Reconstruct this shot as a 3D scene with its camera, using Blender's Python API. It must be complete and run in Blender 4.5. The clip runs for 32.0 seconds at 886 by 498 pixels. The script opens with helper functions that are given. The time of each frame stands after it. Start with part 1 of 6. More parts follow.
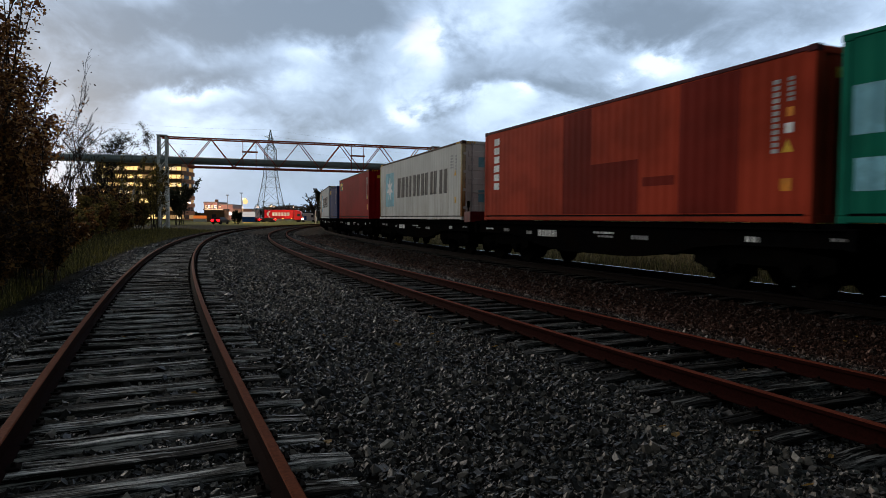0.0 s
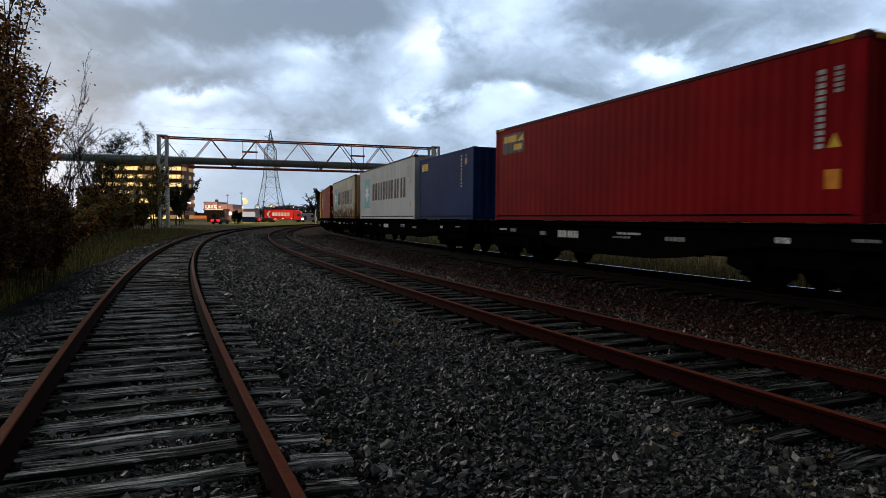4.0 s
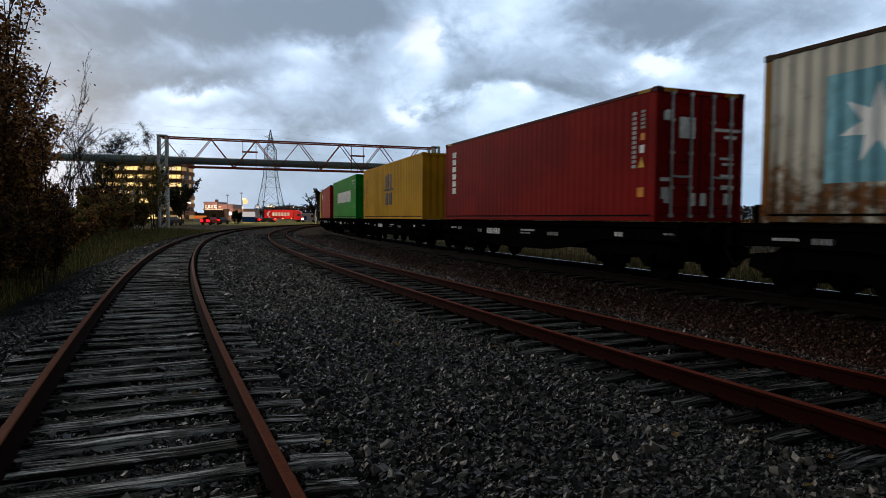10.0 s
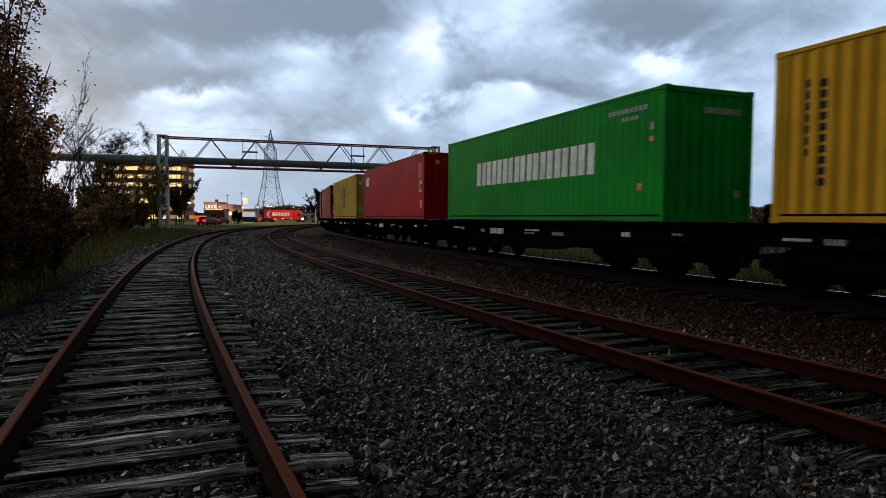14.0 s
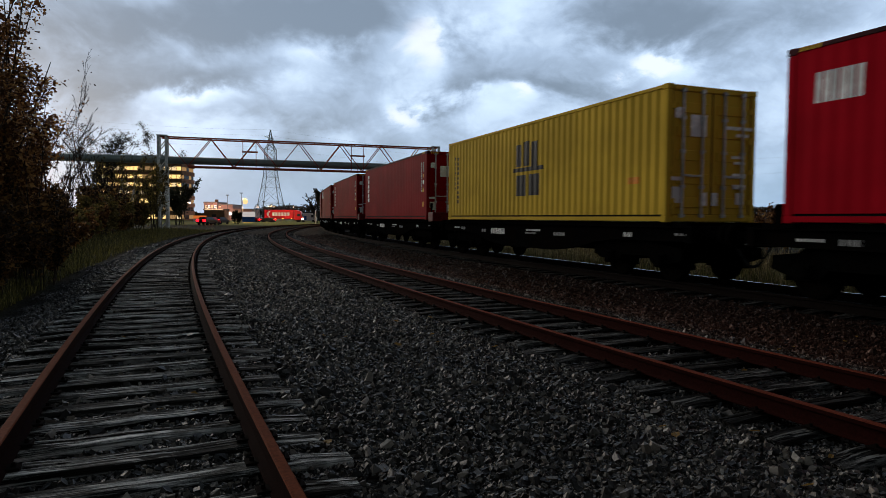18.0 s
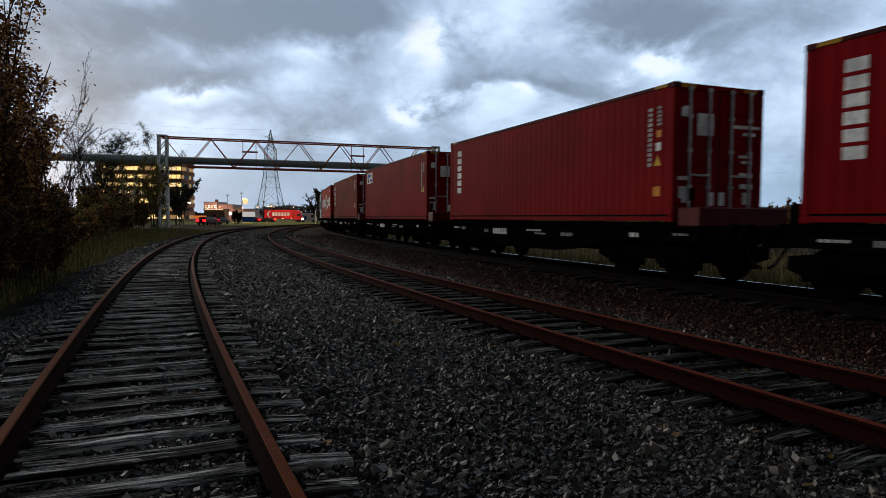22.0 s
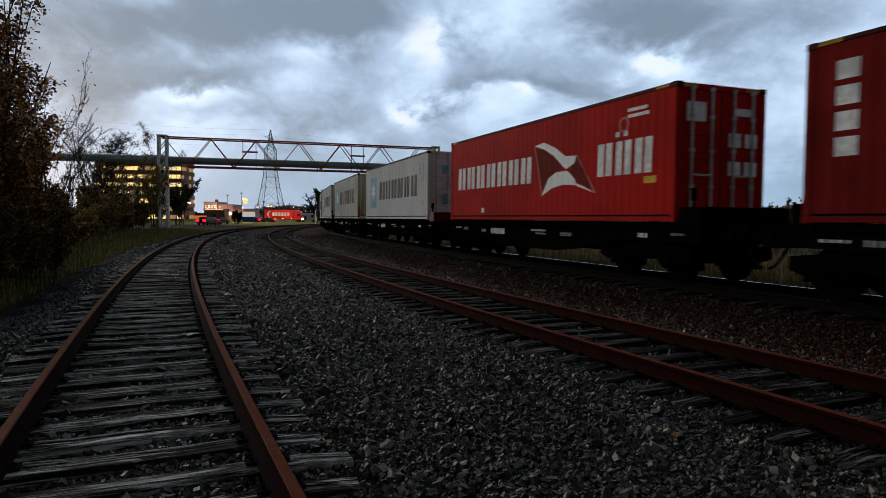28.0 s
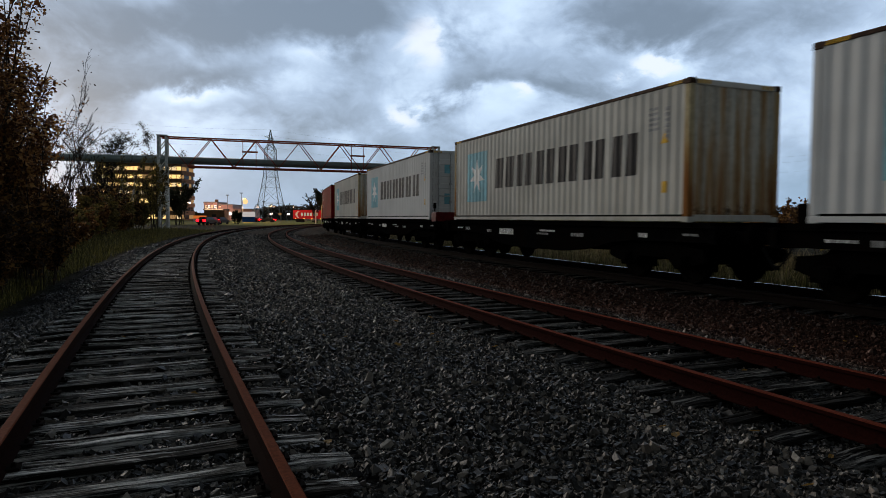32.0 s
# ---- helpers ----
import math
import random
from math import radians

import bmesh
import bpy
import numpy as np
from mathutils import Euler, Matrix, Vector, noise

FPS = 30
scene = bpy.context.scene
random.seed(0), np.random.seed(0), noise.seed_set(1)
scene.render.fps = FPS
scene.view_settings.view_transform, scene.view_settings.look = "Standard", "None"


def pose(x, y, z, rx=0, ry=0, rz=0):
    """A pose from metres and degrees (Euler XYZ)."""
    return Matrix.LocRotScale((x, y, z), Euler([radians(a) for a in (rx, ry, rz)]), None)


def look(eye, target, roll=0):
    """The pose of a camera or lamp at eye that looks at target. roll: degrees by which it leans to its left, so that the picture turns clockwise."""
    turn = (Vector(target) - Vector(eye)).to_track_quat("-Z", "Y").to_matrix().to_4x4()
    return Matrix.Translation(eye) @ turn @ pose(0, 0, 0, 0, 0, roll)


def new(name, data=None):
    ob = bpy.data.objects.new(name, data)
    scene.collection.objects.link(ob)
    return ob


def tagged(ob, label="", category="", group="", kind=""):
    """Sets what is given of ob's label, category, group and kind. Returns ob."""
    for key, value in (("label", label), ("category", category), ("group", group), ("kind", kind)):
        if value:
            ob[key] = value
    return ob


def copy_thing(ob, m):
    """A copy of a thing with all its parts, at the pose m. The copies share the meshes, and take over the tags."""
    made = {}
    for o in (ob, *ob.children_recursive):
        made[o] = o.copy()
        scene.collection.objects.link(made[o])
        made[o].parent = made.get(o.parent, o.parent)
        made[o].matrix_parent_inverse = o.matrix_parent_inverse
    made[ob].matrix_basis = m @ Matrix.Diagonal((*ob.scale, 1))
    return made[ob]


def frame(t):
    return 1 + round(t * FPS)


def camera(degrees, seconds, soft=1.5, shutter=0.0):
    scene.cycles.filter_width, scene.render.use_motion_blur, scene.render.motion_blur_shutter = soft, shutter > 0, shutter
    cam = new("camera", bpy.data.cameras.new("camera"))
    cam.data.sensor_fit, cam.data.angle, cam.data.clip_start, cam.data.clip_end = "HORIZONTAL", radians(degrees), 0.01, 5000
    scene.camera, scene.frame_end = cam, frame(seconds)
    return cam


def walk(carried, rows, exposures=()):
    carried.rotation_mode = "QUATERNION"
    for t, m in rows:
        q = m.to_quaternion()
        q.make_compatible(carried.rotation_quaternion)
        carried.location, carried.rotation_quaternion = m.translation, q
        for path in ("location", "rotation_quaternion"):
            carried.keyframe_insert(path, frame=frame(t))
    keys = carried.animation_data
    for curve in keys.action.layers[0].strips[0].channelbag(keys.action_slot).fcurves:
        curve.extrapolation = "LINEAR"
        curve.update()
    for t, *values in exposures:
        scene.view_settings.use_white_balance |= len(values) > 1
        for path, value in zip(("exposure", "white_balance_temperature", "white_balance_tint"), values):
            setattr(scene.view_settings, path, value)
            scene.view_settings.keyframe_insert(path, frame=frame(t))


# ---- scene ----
EYE = (0.0, 0.0, 1.31)
cam = camera(68.885, 32.0, soft=0.55, shutter=0.4)
CAM_POSE = look(EYE, (0.0, 100.0, EYE[2] - 100.0 * math.tan(radians(2.681))), roll=0.415)
walk(cam, [(0.0, CAM_POSE), (32.0, CAM_POSE)], exposures=[(0.0, 0.06), (10.0, 0.0), (20.0, -0.08), (32.0, -0.14)])


# ---- node helpers ----
class Nodes:
    """Short calls for building a node tree."""

    def __init__(self, tree):
        self.tree = tree
        tree.nodes.clear()

    def add(self, kind, inputs=None, **props):
        n = self.tree.nodes.new(kind)
        for key, value in props.items():
            setattr(n, key, value)
        for key, value in (inputs or {}).items():
            self.put(n.inputs[key], value)
        return n

    def put(self, socket, value):
        if isinstance(value, bpy.types.NodeSocket):
            self.tree.links.new(value, socket)
        elif isinstance(value, bpy.types.Node):
            self.tree.links.new(value.outputs[0], socket)
        else:
            socket.default_value = value

    def math(self, op, a, b=0.0, c=0.0, clamp=False):
        return self.add("ShaderNodeMath", {0: a, 1: b, 2: c}, operation=op, use_clamp=clamp).outputs[0]

    def vec(self, op, a, b=(0, 0, 0)):
        n = self.add("ShaderNodeVectorMath", {0: a, 1: b}, operation=op)
        return n.outputs["Value"] if op in ("LENGTH", "DOT_PRODUCT", "DISTANCE") else n.outputs[0]

    def noise(self, vector, scale, detail=4.0, rough=0.55, distortion=0.0):
        return self.add("ShaderNodeTexNoise", {"Vector": vector, "Scale": scale, "Detail": detail, "Roughness": rough, "Distortion": distortion}).outputs[0]

    def ramp(self, fac, lo, hi, a=0.0, b=1.0):
        n = self.add("ShaderNodeMapRange", {0: fac, 1: lo, 2: hi, 3: a, 4: b}, interpolation_type="SMOOTHSTEP")
        return n.outputs[0]

    def mix(self, fac, a, b, blend="MIX"):
        n = self.add("ShaderNodeMix", data_type="RGBA", blend_type=blend)
        self.put(n.inputs[0], fac), self.put(n.inputs[6], a), self.put(n.inputs[7], b)
        return n.outputs[2]

    def bump(self, height, strength, distance):
        return self.add("ShaderNodeBump", {"Height": height, "Strength": strength, "Distance": distance}).outputs[0]


# ---- world and sun: an overcast sky after sunset, brighter ahead ----
SUN_AZ, SUN_EL = 318.0, 4.0  # degrees clockwise from north (+y)
world = bpy.data.worlds.new("world")
scene.world = world
world.use_nodes = True
W = Nodes(world.node_tree)
way = W.vec("SCALE", W.add("ShaderNodeTexCoord").outputs["Generated"])
way.node.inputs["Scale"].default_value = 1.0
sep = W.add("ShaderNodeSeparateXYZ", {0: way})
sx, sy, sz = sep.outputs
# billowing cloud at three sizes
puffs = W.vec("MULTIPLY", way, (1.0, 1.0, 1.5))
big = W.noise(W.vec("ADD", puffs, (3.1, 0.7, 0.0)), 3.2, 4.0, 0.5, 0.2)
mid = W.noise(W.vec("ADD", puffs, (1.7, 4.2, 2.0)), 8.0, 6.0, 0.55, 0.3)
curl = W.add("ShaderNodeTexNoise", {"Vector": puffs, "Scale": 9.0, "Detail": 3.0}).outputs["Color"]
swirl = W.vec("ADD", puffs, W.vec("MULTIPLY", curl, (0.10, 0.10, 0.10)))


def billow(vector, scale, detail):
    """Rounded heaps with sharp creases between them."""
    n = W.noise(vector, scale, detail, 0.55)
    return W.math("ABSOLUTE", W.math("MULTIPLY_ADD", n, 2.0, -1.0))


heaps = W.math("MULTIPLY_ADD", billow(swirl, 11.0, 5.0), 0.7, W.math("MULTIPLY", billow(W.vec("ADD", swirl, (2.0, 5.0, 1.0)), 24.0, 5.0), 0.3))
# the larger banks as they hang ahead: azimuth and elevation tangents
ahead = W.math("MAXIMUM", sy, 0.05)
warp = W.math("MULTIPLY_ADD", W.math("SUBTRACT", mid, 0.5), 0.24, 0.0)
ua = W.math("ADD", W.math("DIVIDE", sx, ahead), warp)
va = W.math("ADD", W.math("DIVIDE", sz, ahead), W.math("MULTIPLY", warp, 0.6))
front = W.ramp(sy, 0.1, 0.5)


def bank(u, v, ru, rv):
    du = W.math("DIVIDE", W.math("SUBTRACT", ua, u), ru)
    dv = W.math("DIVIDE", W.math("SUBTRACT", va, v), rv)
    d2 = W.math("ADD", W.math("MULTIPLY", du, du), W.math("MULTIPLY", dv, dv))
    return W.math("MULTIPLY", W.math("EXPONENT", W.math("MULTIPLY", d2, -1.0)), front)


def total(rows):
    out = 0.0
    for u, v, ru, rv, gain in rows:
        out = W.math("MULTIPLY_ADD", bank(u, v, ru, rv), gain, out)
    return out


DARK_BANKS = [(-0.36,0.30,0.24,0.06,1.25),(-0.52,0.20,0.12,0.05,0.5),(-0.39,0.215,0.14,0.022,0.9),(-0.13,0.30,0.09,0.04,0.5),(0.06,0.205,0.07,0.028,1.0),(0.19,0.20,0.07,0.02,0.8),(0.37,0.30,0.14,0.05,0.8),(-0.24,0.155,0.22,0.022,0.4),(-0.3,0.05,0.3,0.03,0.3),(0.55,0.33,0.1,0.05,0.5),(-0.60,0.33,0.10,0.06,0.45)]
LIGHT_GAPS = [(-0.03,0.265,0.06,0.06,1.0),(0.085,0.18,0.03,0.018,0.9),(-0.04,0.168,0.06,0.025,1.0),(0.318,0.232,0.05,0.025,1.2),(-0.385,0.188,0.06,0.012,0.9),(-0.22,0.24,0.07,0.03,0.6),(0.2,0.27,0.05,0.05,0.5)]
dark = total(DARK_BANKS)
light = total(LIGHT_GAPS)
cover = W.math("ADD", W.math("MULTIPLY", big, 0.60), W.math("MULTIPLY", mid, 0.40))
cover = W.math("ADD", cover, W.math("MULTIPLY", W.math("SUBTRACT", 0.26, heaps), 0.17))
cover = W.math("ADD", cover, W.math("SUBTRACT", W.math("MULTIPLY", dark, 0.17), W.math("MULTIPLY", light, 0.19)))
tone = W.ramp(cover, 0.40, 0.74)
sky = W.add("ShaderNodeTexSky", sky_type="NISHITA", sun_disc=False, sun_elevation=radians(SUN_EL), sun_rotation=radians(SUN_AZ), air_density=1.0, dust_density=2.0, ozone_density=2.0)
shade = W.add("ShaderNodeValToRGB", {0: tone})
steps = shade.color_ramp.elements
steps[0].color, steps[1].color = (0.63, 0.79, 1.0, 1), (0.190, 0.250, 0.335, 1)
steps.new(0.45).color = (0.40, 0.52, 0.70, 1)
cloud = shade.outputs[0]
low_air = W.ramp(sz, 0.14, 0.02, 0.0, 0.78)
cloud = W.mix(low_air, cloud, (0.31, 0.455, 0.63, 1))
crest = W.ramp(W.math("SUBTRACT", light, W.math("MULTIPLY", mid, 0.8)), 0.1, 0.6)
cloud = W.mix(W.math("MULTIPLY", crest, 0.45), cloud, (1.0, 0.98, 1.0, 1))
clear = W.vec("MULTIPLY", sky.outputs[0], (0.10, 0.10, 0.10))
dome = W.mix(0.12, cloud, clear)
# sky behind the camera and overhead, out of view, is dimmed to balance light
unseen_dim = W.math("MULTIPLY", W.math("MULTIPLY", W.ramp(sy, -0.75, 0.3, 0.22, 1.0), W.ramp(sx, -0.95, -0.62, 0.95, 1.0)), W.ramp(sz, 0.35, 0.85, 1.0, 0.13))
dome = W.vec("MULTIPLY", dome, W.add("ShaderNodeCombineXYZ", {0: unseen_dim, 1: W.math("MULTIPLY", unseen_dim, W.ramp(sy, 0.1, 0.6, 0.93, 1.0)), 2: W.math("MULTIPLY", unseen_dim, W.ramp(sy, 0.1, 0.6, 0.80, 1.0))}).outputs[0])
W.add("ShaderNodeOutputWorld", {0: W.add("ShaderNodeBackground", {0: dome, 1: 1.33})})

sun = new("sun", bpy.data.lights.new("sun", "SUN"))
sun.data.energy, sun.data.angle, sun.data.color = 1.4, radians(25), (1.0, 0.88, 0.74)
sun.matrix_world = look((0, 0, 0), (-math.sin(radians(SUN_AZ)), -math.cos(radians(SUN_AZ)), -math.tan(radians(16))))


# ---- materials ----
def material(name, rough=0.6, metal=0.0, spec=0.08):
    m = bpy.data.materials.new(name)
    m.use_nodes = True
    N = Nodes(m.node_tree)
    bsdf = N.add("ShaderNodeBsdfPrincipled", {"Roughness": rough, "Metallic": metal, "Specular IOR Level": spec})
    N.add("ShaderNodeOutputMaterial", {0: bsdf})
    return m, N, bsdf


def surface(name, colour, rough=0.6, metal=0.0, var=0.25, grain=20.0, bump=0.0, spec=0.08, stretch=(1, 1, 1), second=None):
    """A plain surface with variation at two scales."""
    m, N, bsdf = material(name, rough, metal, spec)
    co = N.vec("MULTIPLY", N.add("ShaderNodeTexCoord").outputs["Object"], stretch)
    a = N.noise(co, grain, 4, 0.6)
    b = N.noise(co, grain * 0.13, 3, 0.6)
    c = (*colour, 1)
    dark = (*[v * (1 - var) for v in colour], 1)
    lite = (*[min(1, v * (1 + var)) for v in colour], 1)
    col = N.mix(N.ramp(a, 0.3, 0.7), dark, lite)
    col = N.mix(N.ramp(b, 0.42, 0.68), col, (*(second or [v * (1 - var * 1.2) for v in colour]), 1))
    N.put(bsdf.inputs["Base Color"], col)
    N.put(bsdf.inputs["Roughness"], N.ramp(a, 0.2, 0.8, max(0.05, rough - 0.1), min(1, rough + 0.1)))
    if bump:
        N.put(bsdf.inputs["Normal"], N.bump(a, 0.6, bump))
    return m


def glow(name, colour, strength):
    m = bpy.data.materials.new(name)
    m.use_nodes = True
    N = Nodes(m.node_tree)
    N.add("ShaderNodeOutputMaterial", {0: N.add("ShaderNodeEmission", {0: (*colour, 1), 1: strength})})
    return m


def paint(name, colour, rust=0.15, fade=0.2, rough=0.62):
    """Container paint: weathered, streaked downwards, rust growing from the lower edge."""
    m, N, bsdf = material(name, rough, 0.0, 0.012)
    co = N.add("ShaderNodeTexCoord").outputs["Object"]
    streak = N.noise(N.vec("MULTIPLY", co, (7.0, 7.0, 0.30)), 1.0, 6, 0.7)
    patch = N.noise(N.vec("MULTIPLY", co, (0.55, 0.55, 0.7)), 1.0, 3, 0.5)
    speck = N.noise(co, 9.0 if rust < 0.5 else 2.6, 8, 0.72)
    z = N.add("ShaderNodeSeparateXYZ", {0: co}).outputs[2]
    c0 = (*colour, 1)
    c1 = (*[v * (1 - fade) for v in colour], 1)
    c2 = (*[min(1, v * (1 + fade * 0.25)) for v in colour], 1)
    col = N.mix(N.ramp(patch, 0.35, 0.65), c1, c0)
    col = N.mix(N.ramp(streak, 0.5, 0.8, 0, 0.6), col, c2)
    # rust: speckle and streaks, stronger low on the box
    low = N.ramp(z, 0.1, 1.5, 0.30, 0.0)
    score = N.math("ADD", N.math("ADD", N.math("MULTIPLY", speck, 0.6 if rust < 0.5 else 0.8), N.math("MULTIPLY", streak, 0.4 if rust < 0.5 else 0.2)), N.math("MULTIPLY", low, min(1.0, rust * 0.75)))
    edge = 0.80 - 0.28 * rust
    rusty = N.ramp(score, edge, edge + (0.12 if rust < 0.5 else 0.20))
    rustc = N.mix(N.ramp(speck, 0.4, 0.65), (0.055, 0.021, 0.008, 1), (0.17, 0.070, 0.022, 1))
    if rust > 0.25:
        stain = N.math("MULTIPLY", N.ramp(z, 2.3, 0.3, 0.15, 1.0), N.ramp(streak, 0.40, 0.68, 0.0, min(0.8, rust)))
        col = N.mix(stain, col, (0.21, 0.15, 0.065, 1))
    col = N.mix(rusty, col, rustc)
    grime = N.ramp(N.math("ADD", streak, N.math("MULTIPLY", speck, 0.4)), 0.70, 1.05, 0.0, 0.16)
    col = N.mix(grime, col, (*[0.001 + 0.45 * v for v in colour], 1))
    N.put(bsdf.inputs["Base Color"], col)
    N.put(bsdf.inputs["Roughness"], N.ramp(N.math("ADD", rusty, N.math("MULTIPLY", speck, 0.5)), 0.1, 1.2, rough, 0.9))
    N.put(bsdf.inputs["Normal"], N.bump(N.math("ADD", streak, speck), 0.35, 0.006))
    return m


def streaked(name, colour, amount):
    """Pale paint with rust that has run down in long streaks."""
    m, N, bsdf = material(name, 0.75, 0.0, 0.02)
    co = N.add("ShaderNodeTexCoord").outputs["Object"]
    z = N.add("ShaderNodeSeparateXYZ", {0: co}).outputs[2]
    run = N.noise(N.vec("MULTIPLY", co, (4.5, 4.5, 0.22)), 1.0, 5, 0.6)
    fine = N.noise(N.vec("MULTIPLY", co, (16.0, 16.0, 0.7)), 1.0, 5, 0.7)
    speck = N.noise(co, 7.0, 6, 0.7)
    score = N.math("ADD", N.math("MULTIPLY", run, 0.65), N.math("MULTIPLY", fine, 0.35))
    score = N.math("ADD", score, N.ramp(z, 2.4, 0.1, 0.0, 0.10))
    col = N.mix(N.ramp(speck, 0.35, 0.65), (*colour, 1), (*[v * 0.75 for v in colour], 1))
    col = N.mix(N.ramp(score, 0.60 - 0.22 * amount, 0.72 - 0.22 * amount, 0, 0.75), col, (0.36, 0.20, 0.060, 1))
    col = N.mix(N.ramp(score, 0.70 - 0.22 * amount, 0.80 - 0.22 * amount, 0, 0.9), col, (0.22, 0.075, 0.018, 1))
    col = N.mix(N.ramp(N.math("ADD", N.math("MULTIPLY", speck, 0.6), N.ramp(z, 0.9, 0.1, 0.0, 0.3)), 0.52, 0.68, 0, 0.85), col, (0.05, 0.022, 0.010, 1))
    N.put(bsdf.inputs["Base Color"], col)
    N.put(bsdf.inputs["Normal"], N.bump(N.math("ADD", run, speck), 0.35, 0.006))
    return m


def rail_material(name, colour, rough, metal=0.0):
    m, N, bsdf = material(name, rough, metal, 0.02)
    co = N.add("ShaderNodeTexCoord").outputs["Object"]
    a = N.noise(co, 40, 5, 0.65)
    b = N.noise(co, 2.2, 3, 0.6)
    col = N.mix(N.ramp(a, 0.3, 0.7), (*colour, 1), (*[v * 0.55 for v in colour], 1))
    col = N.mix(N.ramp(b, 0.45, 0.7, 0, 0.6), col, (*[v * 0.6 for v in colour], 1))
    N.put(bsdf.inputs["Base Color"], col)
    N.put(bsdf.inputs["Normal"], N.bump(a, 0.5, 0.004))
    return m


def wood_sleeper(name, gain):
    m, N, bsdf = material(name, 0.85, 0.0, 0.06)
    co = N.add("ShaderNodeTexCoord").outputs["Object"]
    rnd = N.add("ShaderNodeObjectInfo").outputs["Random"]
    off = N.add("ShaderNodeCombineXYZ", {0: N.math("MULTIPLY", rnd, 37.0), 1: N.math("MULTIPLY", rnd, 11.0), 2: 0.0}).outputs[0]
    co = N.vec("ADD", co, off)
    fibre = N.noise(N.vec("MULTIPLY", co, (1.3, 26.0, 26.0)), 1.0, 8, 0.80, 0.5)
    crack = N.noise(N.vec("MULTIPLY", co, (0.7, 12.0, 12.0)), 1.0, 4, 0.6, 0.8)
    patch = N.noise(co, 2.3, 4, 0.6)
    col = N.mix(N.ramp(fibre, 0.44, 0.61), (0.006 * gain, 0.0078 * gain, 0.0072 * gain, 1), (0.78 * gain, 0.75 * gain, 0.70 * gain, 1))
    col = N.mix(N.ramp(crack, 0.49, 0.55), col, (0.005, 0.0045, 0.004, 1))
    col = N.mix(N.ramp(patch, 0.47, 0.66, 0, 0.75), col, (0.022 * gain, 0.019 * gain, 0.015 * gain, 1))
    col = N.mix(N.math("MULTIPLY", N.math("MULTIPLY", rnd, rnd), 0.85), col, (0.020 * gain, 0.018 * gain, 0.015 * gain, 1))
    N.put(bsdf.inputs["Base Color"], col)
    h = N.math("SUBTRACT", fibre, N.math("MULTIPLY", N.ramp(crack, 0.5, 0.62), 2.0))
    N.put(bsdf.inputs["Normal"], N.bump(h, 0.8, 0.012))
    return m


def gravel_material():
    m, N, bsdf = material("gravel", 0.5, 0.0, 0.35)
    g = N.add("ShaderNodeNewGeometry")
    r = g.outputs["Random Per Island"]
    co = N.add("ShaderNodeTexCoord").outputs["Object"]
    a = N.noise(co, 60, 4, 0.6)
    ramp = N.add("ShaderNodeValToRGB", {0: r})
    els = ramp.color_ramp.elements
    els[0].position, els[0].color = 0.0, (0.0060, 0.0053, 0.0046, 1)
    els[1].position, els[1].color = 1.0, (0.42, 0.38, 0.32, 1)
    for p, c in ((0.35, (0.015, 0.0132, 0.0113, 1)), (0.70, (0.064, 0.055, 0.046, 1)), (0.88, (0.160, 0.136, 0.110, 1)), (0.975, (0.20, 0.165, 0.13, 1)), (0.99, (0.40, 0.35, 0.29, 1))):
        e = els.new(p)
        e.color = c
    far = N.math("SUBTRACT", N.vec("LENGTH", N.vec("SUBTRACT", g.outputs["Position"], (T3[0], T3[1], 0.0))), T3[2])
    brown = N.math("MULTIPLY", N.ramp(far, 3.9, 3.1), 0.75)
    col = N.mix(brown, ramp.outputs[0], N.mix(r, (0.026, 0.0092, 0.0058, 1), (0.190, 0.076, 0.048, 1)))
    N.put(bsdf.inputs["Specular IOR Level"], N.math("MULTIPLY_ADD", brown, -0.30, 0.26))
    verge = N.math("SUBTRACT", N.vec("LENGTH", N.vec("SUBTRACT", g.outputs["Position"], (T1[0], T1[1], 0.0))), T1[2])
    col = N.mix(N.ramp(verge, 1.2, 2.0, 0.0, 0.85), col, (0.0085, 0.0062, 0.0045, 1))
    # stones beside and under the train carry its shade in their colour
    train_shade = N.ramp(N.math("ABSOLUTE", far), 3.9, 1.6, 0.0, 0.75)
    col = N.mix(train_shade, col, (0.010, 0.0055, 0.004, 1))
    col = N.mix(N.ramp(a, 0.35, 0.75, 0, 0.4), col, (0.012, 0.011, 0.010, 1))
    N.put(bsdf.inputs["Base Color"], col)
    N.put(bsdf.inputs["Normal"], N.bump(a, 0.5, 0.006))
    return m


